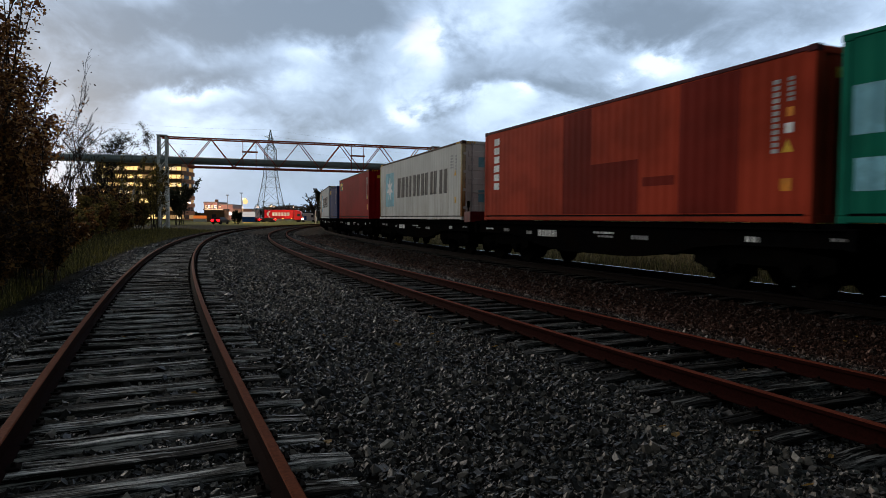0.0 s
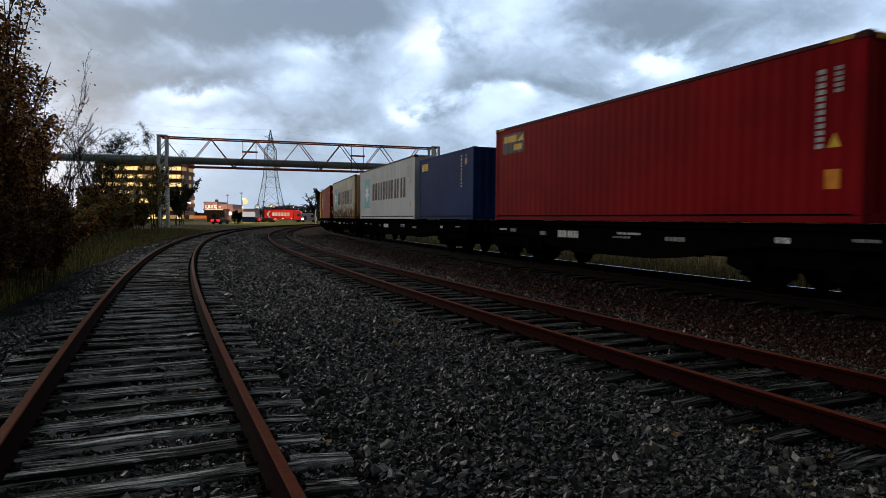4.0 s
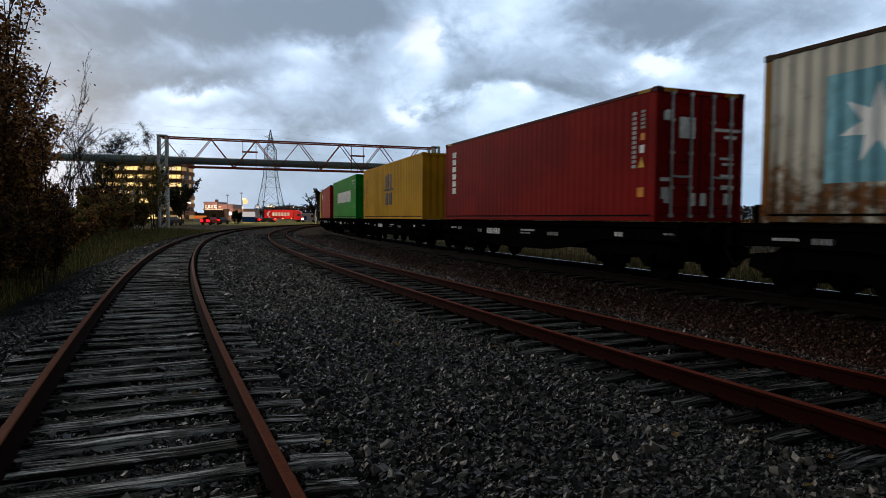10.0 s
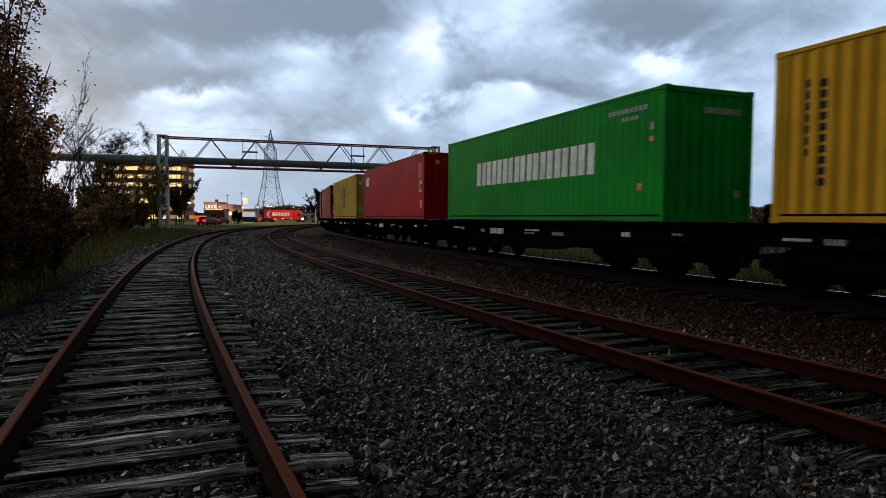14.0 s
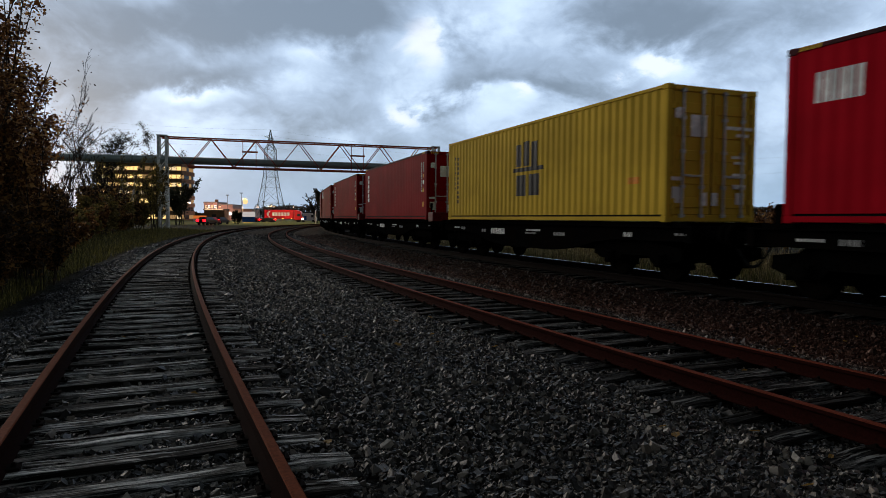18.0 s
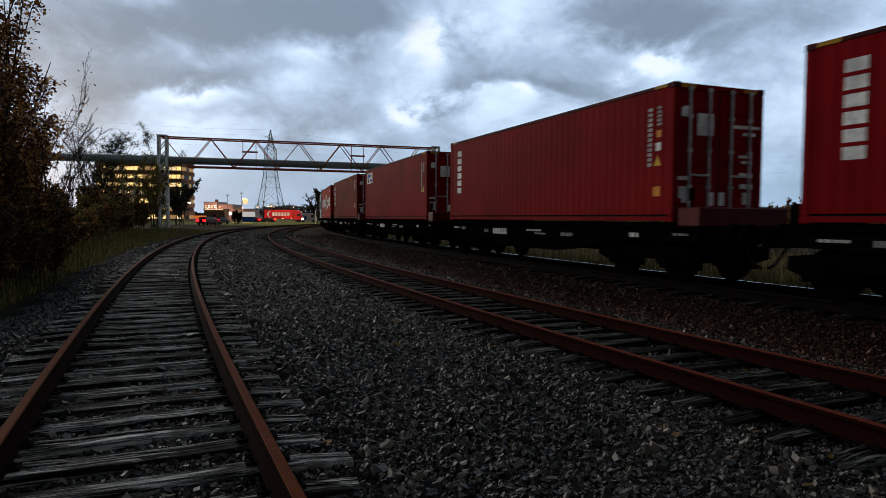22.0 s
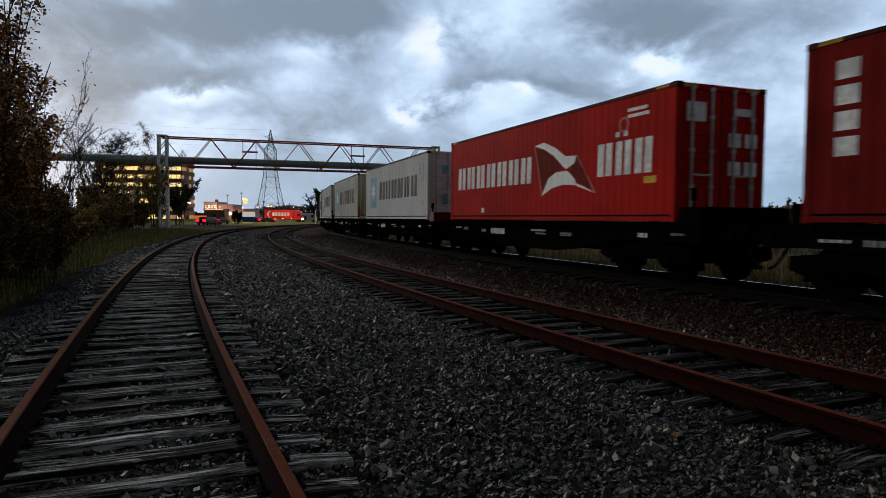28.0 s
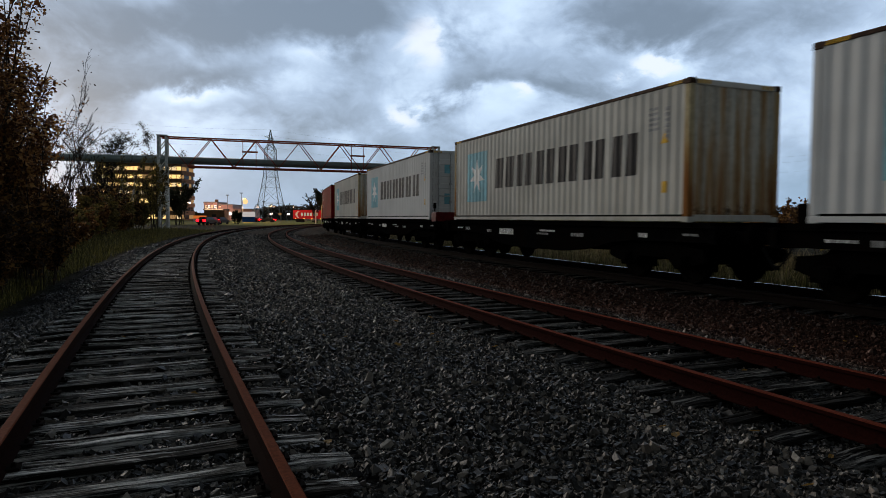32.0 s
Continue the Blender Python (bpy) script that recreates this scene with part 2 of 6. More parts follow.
def ground_material():
    """Ballast near the tracks, soil and grass beside them, road-side grass far off with lamplight painted in."""
    m, N, bsdf = material("ground", 0.95, 0.0, 0.03)
    pos = N.add("ShaderNodeNewGeometry").outputs["Position"]
    flatp = N.vec("MULTIPLY", pos, (1, 1, 0))
    d1 = N.math("SUBTRACT", N.vec("DISTANCE", flatp, (T1[0], T1[1], 0)), T1[2])
    d3 = N.math("SUBTRACT", N.vec("DISTANCE", flatp, (T3[0], T3[1], 0)), T3[2])
    n1 = N.noise(pos, 0.9, 4, 0.6)
    n2 = N.noise(pos, 14.0, 5, 0.65)
    cells = N.add("ShaderNodeTexVoronoi", {"Vector": pos, "Scale": 20.0}, feature="F1")
    # near-black base puts the shade of gaps between stones into the colour
    stone = N.mix(N.ramp(cells.outputs["Color"], 0.2, 0.9), (0.003, 0.0028, 0.0025, 1), (0.014, 0.012, 0.010, 1))
    stone = N.mix(N.ramp(cells.outputs["Distance"], 0.35, 0.65, 0, 0.8), stone, (0.012, 0.012, 0.012, 1))
    brown = N.math("MULTIPLY", N.ramp(d3, 3.9, 3.1), 0.7)
    stone = N.mix(brown, stone, N.mix(N.ramp(n2, 0.3, 0.7), (0.012, 0.007, 0.005, 1), (0.040, 0.024, 0.016, 1)))
    turf = N.mix(N.ramp(n2, 0.3, 0.7), (0.014, 0.015, 0.005, 1), (0.040, 0.034, 0.013, 1))
    turf = N.mix(N.ramp(n1, 0.4, 0.7), turf, (0.024, 0.017, 0.009, 1))
    # far grass is coloured lighter, as if the lamps lit it
    lamplit_lawn = N.mix(N.ramp(n1, 0.35, 0.65), (0.110, 0.125, 0.028, 1), (0.190, 0.180, 0.055, 1))
    turf = N.mix(N.ramp(N.add("ShaderNodeSeparateXYZ", {0: pos}).outputs[1], 105.0, 135.0), turf, lamplit_lawn)
    left = N.ramp(N.math("ADD", d1, N.math("MULTIPLY", n1, 1.2)), 2.6, 3.3)
    right = N.ramp(N.math("ADD", d3, N.math("MULTIPLY", n1, -1.0)), -3.4, -2.7, 1.0, 0.0)
    stone = N.mix(N.ramp(N.noise(pos, 5.0, 6, 0.8), 0.50, 0.72, 0, 0.7), stone, (0.018, 0.016, 0.015, 1))
    # bed under the running line painted near-black for the train's shade
    bed_shade = N.ramp(N.math("ABSOLUTE", d3), 1.9, 1.3, 0.0, 0.85)
    stone = N.mix(bed_shade, stone, (0.004, 0.0035, 0.003, 1))
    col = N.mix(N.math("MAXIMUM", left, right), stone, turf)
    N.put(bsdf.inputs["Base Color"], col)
    N.put(bsdf.inputs["Normal"], N.bump(N.math("SUBTRACT", n2, cells.outputs["Distance"]), 0.9, 0.04))
    return m


# track arcs: centre x, centre y, radius, height of the rail tops
T1 = (271.05, 126.56, 299.23, -0.043)
T2 = (279.48, 131.86, 303.45, -0.152)
T3 = (322.15, 144.98, 342.38, 0.0)
SPEED = 7.51

M_GROUND = ground_material()
M_GRAVEL = gravel_material()
M_WOOD = wood_sleeper("weathered_wood", 1.0)
M_WOOD_DARK = wood_sleeper("dark_wood", 0.30)
# sleepers under the train, darkened in colour for its shade
M_WOOD_SHADED = wood_sleeper("oily_wood", 0.10)
# rail sides are near-black, far darker than the rust-red heads
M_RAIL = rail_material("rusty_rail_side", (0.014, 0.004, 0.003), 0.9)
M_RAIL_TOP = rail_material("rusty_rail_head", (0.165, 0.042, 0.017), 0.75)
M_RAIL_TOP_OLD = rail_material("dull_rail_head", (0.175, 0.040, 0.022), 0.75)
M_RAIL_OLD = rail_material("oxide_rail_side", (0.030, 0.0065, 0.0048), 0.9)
M_RAIL_USED = rail_material("worn_rail_side", (0.010, 0.007, 0.006), 0.9)
M_RAIL_BRIGHT = rail_material("worn_rail_head", (0.6, 0.6, 0.61), 0.22, 1.0)
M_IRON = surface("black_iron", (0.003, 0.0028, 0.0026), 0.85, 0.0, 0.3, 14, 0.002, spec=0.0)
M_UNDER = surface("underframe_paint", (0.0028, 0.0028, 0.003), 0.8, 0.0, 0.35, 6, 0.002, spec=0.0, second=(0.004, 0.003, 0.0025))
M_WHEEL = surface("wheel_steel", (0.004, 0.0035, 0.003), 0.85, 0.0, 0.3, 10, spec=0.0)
M_SILL_RED = surface("oxide_red_sill", (0.085, 0.005, 0.006), 0.55, 0.0, 0.3, 6, 0.002)
M_WHITE = surface("white_marking", (0.76, 0.76, 0.74), 0.7, 0.0, 0.2, 12)
M_STAR = surface("white_star", (0.86, 0.86, 0.84), 0.7, 0.0, 0.06, 12)
M_GREYMARK = surface("grey_marking", (0.34, 0.34, 0.34), 0.7, 0.0, 0.3, 12)
M_BLACKMARK = surface("black_marking", (0.012, 0.013, 0.016), 0.6, 0.0, 0.3, 12)
M_YELLOW = surface("yellow_marking", (0.62, 0.36, 0.03), 0.6, 0.0, 0.2, 12)
M_ORANGE = surface("orange_label", (0.65, 0.22, 0.02), 0.6, 0.0, 0.15, 12)
M_BLUELABEL = surface("pale_blue_label", (0.20, 0.46, 0.55), 0.6, 0.0, 0.2, 4)
M_BLUE = surface("blue_label", (0.03, 0.10, 0.35), 0.6, 0.0, 0.2, 8)
# top rails in darker tones than the boxes they edge
M_EDGERAIL = surface("grimy_top_rail", (0.070, 0.016, 0.020), 0.8, 0.0, 0.4, 5, 0.003, second=(0.02, 0.010, 0.010))
M_TOPRAIL = surface("rusty_top_rail", (0.075, 0.046, 0.032), 0.85, 0.0, 0.5, 5, 0.003, second=(0.035, 0.02, 0.012))
M_GALV = surface("galvanised_bar", (0.46, 0.46, 0.45), 0.5, 0.2, 0.25, 14)
M_RUBBER = surface("black_rubber", (0.012, 0.012, 0.012), 0.85, 0.0, 0.2, 10)
M_RECESS_SHADE = surface("dark_gap", (0.008, 0.008, 0.008), 0.9, 0.0, 0.2, 10)
M_BARK = surface("bark", (0.045, 0.035, 0.027), 0.9, 0.0, 0.4, 12, 0.01, stretch=(1, 1, 0.25))
M_TWIG = surface("dark_twig_bark", (0.016, 0.012, 0.010), 0.9, 0.0, 0.3, 12, 0.004)
M_BIRCH = surface("birch_bark", (0.30, 0.29, 0.27), 0.85, 0.0, 0.35, 5, 0.005, stretch=(1, 1, 2), second=(0.05, 0.045, 0.04))
M_PIPE = surface("pipe_cladding", (0.24, 0.28, 0.27), 0.5, 0.3, 0.15, 0.8)
M_TRUSS = surface("red_truss_paint", (0.36, 0.075, 0.045), 0.6, 0.0, 0.2, 3)
M_TOWER = surface("white_tower_paint", (0.74, 0.74, 0.71), 0.7, 0.0, 0.3, 3)
M_STEEL = surface("grey_steel", (0.16, 0.17, 0.17), 0.6, 0.5, 0.2, 3)


# ---- geometry ----
class Geo:
    """Vertices and faces gathered for one mesh."""

    def __init__(self):
        self.v, self.f = [], []

    def add(self, verts, faces):
        n = len(self.v)
        self.v.extend(verts)
        self.f.extend([tuple(i + n for i in f) for f in faces])
        return self

    def box(self, x0, x1, y0, y1, z0, z1, c=0.0):
        """A box, with chamfered edges where c is given."""
        if c <= 0:
            vs = [(x, y, z) for x in (x0, x1) for y in (y0, y1) for z in (z0, z1)]
            return self.add(vs, [(0, 1, 3, 2), (4, 6, 7, 5), (0, 4, 5, 1), (2, 3, 7, 6), (0, 2, 6, 4), (1, 5, 7, 3)])
        vs, idx = [], {}
        lo, hi = (x0, y0, z0), (x1, y1, z1)
        for sx in (0, 1):
            for sy in (0, 1):
                for sz in (0, 1):
                    s = (sx, sy, sz)
                    for ax in range(3):
                        p = [hi[k] - c if s[k] else lo[k] + c for k in range(3)]
                        p[ax] = hi[ax] if s[ax] else lo[ax]
                        idx[s, ax] = len(vs)
                        vs.append(tuple(p))
        fs = []
        for ax in range(3):
            b, d = (ax + 1) % 3, (ax + 2) % 3
            for s in (0, 1):
                q = []
                for u, w in ((0, 0), (1, 0), (1, 1), (0, 1)):
                    k = [0, 0, 0]
                    k[ax], k[b], k[d] = s, u, w
                    q.append(idx[tuple(k), ax])
                fs.append(tuple(q if s else q[::-1]))
            for u in (0, 1):
                for w in (0, 1):
                    k0, k1 = [0, 0, 0], [0, 0, 0]
                    k0[b] = k1[b] = u
                    k0[d] = k1[d] = w
                    k1[ax] = 1
                    q = (idx[tuple(k0), b], idx[tuple(k1), b], idx[tuple(k1), d], idx[tuple(k0), d])
                    fs.append(q if u == w else q[::-1])
        for s in [(a, b, d) for a in (0, 1) for b in (0, 1) for d in (0, 1)]:
            q = (idx[s, 0], idx[s, 1], idx[s, 2])
            fs.append(q if sum(s) % 2 else q[::-1])
        return self.add(vs, fs)

    def tube(self, p0, p1, r0, r1=None, n=8, caps=True):
        r1 = r0 if r1 is None else r1
        a, b = Vector(p0), Vector(p1)
        d = (b - a).normalized()
        u = d.orthogonal().normalized()
        w = d.cross(u)
        vs = []
        for c, r in ((a, r0), (b, r1)):
            for k in range(n):
                t = 2 * math.pi * k / n
                vs.append(tuple(c + u * (r * math.cos(t)) + w * (r * math.sin(t))))
        fs = [(k, (k + 1) % n, n + (k + 1) % n, n + k) for k in range(n)]
        if caps:
            fs += [tuple(range(n - 1, -1, -1)), tuple(range(n, 2 * n))]
        return self.add(vs, fs)

    def hose(self, points, r, n=7):
        """One bent tube through points that share a plane of x and z."""
        start, pts = len(self.v), [Vector(p) for p in points]
        for i, p in enumerate(pts):
            d = (pts[min(i + 1, len(pts) - 1)] - pts[max(i - 1, 0)]).normalized()
            side = Vector((0, 1, 0))
            up = d.cross(side).normalized()
            for k in range(n):
                t = 2 * math.pi * k / n
                self.v.append(tuple(p + side * (r * math.cos(t)) + up * (r * math.sin(t))))
        for i in range(len(pts) - 1):
            for k in range(n):
                a, b = start + i * n + k, start + i * n + (k + 1) % n
                self.f.append((a, b, b + n, a + n))
        return self

    def bar(self, p0, p1, w, h=None):
        """A square bar from p0 to p1."""
        h = w if h is None else h
        a, b = Vector(p0), Vector(p1)
        d = (b - a).normalized()
        side = d.cross(Vector((0, 0, 1)))
        side = side.normalized() if side.length > 1e-4 else Vector((1, 0, 0))
        u = side.cross(d)
        vs = []
        for c in (a, b):
            for i, j in ((-1, -1), (1, -1), (1, 1), (-1, 1)):
                vs.append(tuple(c + side * (i * w / 2) + u * (j * h / 2)))
        return self.add(vs, [(3, 2, 1, 0), (4, 5, 6, 7), (0, 1, 5, 4), (1, 2, 6, 5), (2, 3, 7, 6), (3, 0, 4, 7)])

    def prism(self, pts, y0, y1):
        """An outline in x and z, pushed from y0 to y1."""
        n = len(pts)
        vs = [(x, y0, z) for x, z in pts] + [(x, y1, z) for x, z in pts]
        fs = [tuple(range(n)), tuple(range(2 * n - 1, n - 1, -1))]
        fs += [(k, n + k, n + (k + 1) % n, (k + 1) % n) for k in range(n)]
        return self.add(vs, fs)

    def lathe(self, rows, n=20):
        """Rows of (y, radius) turned round the y axis."""
        vs, fs = [], []
        for y, r in rows:
            for k in range(n):
                t = 2 * math.pi * k / n
                vs.append((r * math.cos(t), y, r * math.sin(t)))
        for i in range(len(rows) - 1):
            for k in range(n):
                a, b = i * n + k, i * n + (k + 1) % n
                fs.append((a, a + n, b + n, b))
        fs += [tuple(range(n)), tuple(range(len(rows) * n - 1, (len(rows) - 1) * n - 1, -1))]
        return self.add(vs, fs)

    def mesh(self, name, mat, smooth=False):
        me = bpy.data.meshes.new(name)
        me.from_pydata(self.v, [], self.f)
        if mat:
            me.materials.append(mat)
        if smooth:
            me.shade_smooth()
        me.update()
        return me


def part(name, g, mat, parent=None, label="", smooth=False, at=None):
    """Links a Geo, or a mesh, as one mesh object under a thing or part."""
    me = g.mesh(name, mat, smooth) if isinstance(g, Geo) else g
    ob = new(name, me)
    if parent:
        ob.parent = parent
    if at is not None:
        ob.matrix_basis = at
    return tagged(ob, label)


def empty(name, label, category, group="", kind="", at=None):
    ob = new(name)
    ob.empty_display_size = 0.2
    if at is not None:
        ob.matrix_basis = at
    return tagged(ob, label, category, group, kind)


def arc(tr, s, off=0.0):
    """A point of a track: s metres along its arc, off metres towards its inner (far) side, and the unit ways out along it and inward."""
    cx, cy, r = tr[:3]
    a = s / r
    c, n = math.cos(a), math.sin(a)
    return (cx - (r - off) * c, cy + (r - off) * n), (n, c), (c, -n)


def offsets(x, y):
    """How far a point lies inward (+) or outward (-) of each track's centre line."""
    return [t[2] - math.hypot(x - t[0], y - t[1]) for t in (T1, T2, T3)]


def ease(a, b, v):
    t = min(1.0, max(0.0, (v - a) / (b - a)))
    return t * t * (3 - 2 * t)


def level(x, y):
    """The height of the ground."""
    o1, o2, o3 = offsets(x, y)
    z = -0.42
    for tr, o in ((T1, o1), (T2, o2), (T3, o3)):
        bed = tr[3] - 0.215 - 0.03 * (1 - ease(1.1, 1.5, abs(o)))
        z = max(z, z + (bed - z) * (1 - ease(1.35, 3.4, abs(o))))
    if -4.5 < o1 and o3 < 4.5:
        z = max(z, -0.40)
    if o1 < -2.5:
        z += 0.28 * ease(2.5, 7.0, -o1) + 0.05 * noise.noise((x * 0.5, y * 0.5, 0))
    if o3 > 2.5:
        z += 0.15 * ease(2.5, 5.0, o3)
    if 0 < o1 and o2 < 0:
        z = max(z, -0.27 - 0.12 * ease(-2.4, -1.4, o2))
    return z + 0.025 * noise.noise((x * 1.3, y * 1.3, 3.0)) * (1 if o1 > -3 and o3 < 3 else 2)


# ---- ground: one sheet to the horizon ----
def spread(lo, hi, step, far_lo, far_hi, grow=1.22):
    out = list(np.arange(lo, hi + 1e-6, step))
    d = step
    while out[-1] < far_hi:
        d *= grow
        out.append(out[-1] + d)
    d = step
    while out[0] > far_lo:
        d *= grow
        out.insert(0, out[0] - d)
    return [float(v) for v in out]


def build_ground():
    xs = spread(-14.0, 22.0, 0.30, -2500, 2500)
    ys = spread(-2.0, 36.0, 0.30, -1500, 3500)
    g = Geo()
    g.v = [(x, y, level(x, y)) for y in ys for x in xs]
    n = len(xs)
    g.f = [(j * n + i, j * n + i + 1, (j + 1) * n + i + 1, (j + 1) * n + i) for j in range(len(ys) - 1) for i in range(n - 1)]
    ob = part("ground", g, M_GROUND, smooth=True)
    tagged(ob, "flat trackside ground of dark ballast, bare soil and autumn grass", "ground", kind="structure")


build_ground()


# ---- tracks ----
RAIL_PROFILE = [(-0.070, -0.159), (0.070, -0.159), (0.070, -0.148), (0.012, -0.132), (0.009, -0.050), (0.033, -0.038),
                (0.034, -0.008), (0.026, 0.0), (-0.026, 0.0), (-0.034, -0.008), (-0.033, -0.038), (-0.009, -0.050), (-0.012, -0.132), (-0.070, -0.148)]


def sweep(tr, off, s0, s1, steps, profile, z):
    g = Geo()
    n = len(profile)
    for k in range(steps + 1):
        s = s0 + (s1 - s0) * k / steps
        p, _, inward = arc(tr, s, off)
        for dx, dz in profile:
            g.v.append((p[0] + inward[0] * dx, p[1] + inward[1] * dx, z + dz))
    for k in range(steps):
        for i in range(n):
            a, b = k * n + i, k * n + (i + 1) % n
            g.f.append((a, b, b + n, a + n))
    return g


def sleeper_mesh(seed, mat):
    rng = random.Random(seed)
    g = Geo()
    nx, half, w, h = 9, 1.27 + rng.uniform(-0.05, 0.05), 0.108 + rng.uniform(-0.012, 0.014), 0.15
    rows = []
    for i in range(nx):
        x = -half + 2 * half * i / (nx - 1)
        wob = rng.uniform(-0.008, 0.008)
        sag = rng.uniform(-0.010, 0.004) - (0.02 if i in (0, nx - 1) else 0)
        cut = rng.uniform(0.010, 0.024)
        slot = rng.uniform(-0.05, 0.05)
        deep = rng.uniform(0.008, 0.03) if rng.random() < 0.75 else 0.002
        rows.append([(x, -w + wob, -h), (x, -w + wob, sag - cut), (x, -w + cut + wob, sag), (x, slot - 0.010, sag + 0.002), (x, slot, sag - deep), (x, slot + 0.012, sag + 0.001),
                     (x, w - cut + wob, sag), (x, w + wob, sag - cut), (x, w + wob, -h)])
    m = len(rows[0])
    for r in rows:
        g.v.extend(r)
    for i in range(nx - 1):
        for j in range(m - 1):
            g.f.append((i * m + j, (i + 1) * m + j, (i + 1) * m + j + 1, i * m + j + 1))
    g.f += [tuple(range(m - 1, -1, -1))[::-1], tuple(range((nx - 1) * m, nx * m))[::-1]]
    return g.mesh("sleeper", mat)


SLEEPERS = {m: [sleeper_mesh(k, m) for k in range(9)] for m in (M_WOOD, M_WOOD_DARK, M_WOOD_SHADED)}
PITCH = {1: 0.452, 2: 0.50, 3: 0.6}


def chair_geo(g, p, along, inward, z):
    """A rail fastening: base plate with two screw heads."""
    for sgn in (-1, 1):
        c = (p[0] + inward[0] * 0.095 * sgn, p[1] + inward[1] * 0.095 * sgn)
        g.bar((c[0] - along[0] * 0.05, c[1] - along[1] * 0.05, z - 0.150), (c[0] + along[0] * 0.05, c[1] + along[1] * 0.05, z - 0.150), 0.075, 0.016)
        g.tube((c[0], c[1], z - 0.145), (c[0], c[1], z - 0.118), 0.016, 0.012, 6)


def build_track(k, tr, s0, s1, sleeper_end, mat, head, wood):
    label = {1: "disused curved siding with rust-red rails on weathered timber sleepers", 2: "rusty curved middle track on dark timber sleepers in ballast",
             3: "running line, far rail head worn bright, near head painted dark"}[k]
    track = empty(f"railway_track_{k}", label, "railway track", kind="structure")
    z = tr[3]
    for off in (-0.752, 0.752):
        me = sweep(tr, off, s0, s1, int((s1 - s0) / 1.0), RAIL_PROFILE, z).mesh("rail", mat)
        # track 3's near head painted dark, for the train's underside it would mirror
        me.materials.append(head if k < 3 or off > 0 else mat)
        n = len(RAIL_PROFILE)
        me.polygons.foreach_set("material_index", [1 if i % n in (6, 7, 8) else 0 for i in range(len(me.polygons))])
        part("rail", me, None, track)
    rng = random.Random(10 + k)
    s = {1: -125.76 - 20 * 0.452, 2: -146.0, 3: -152.0}[k]
    fast = Geo()
    while s < sleeper_end:
        p, along, inward = arc(tr, s + rng.gauss(0, 0.018), rng.uniform(-0.05, 0.05))
        a = math.atan2(inward[1], inward[0]) + rng.gauss(0, 0.012)
        dz = rng.uniform(-0.012, 0.0)
        part("sleeper", SLEEPERS[wood][rng.randrange(9)], None, track, at=pose(p[0], p[1], z - 0.160 + dz, rng.gauss(0, 0.6), 0, math.degrees(a) + (180 if rng.random() < 0.5 else 0)))
        if s < sleeper_end - 25 and k < 3:
            for off in (-0.752, 0.752):
                q, along, inward = arc(tr, s, off)
                chair_geo(fast, q, along, inward, z)
        s += PITCH[k]
    if fast.v:
        part("fastenings", fast, M_RAIL_USED, track, "dark rusted rail chairs and screws")["kind"] = "stuff"
    return track


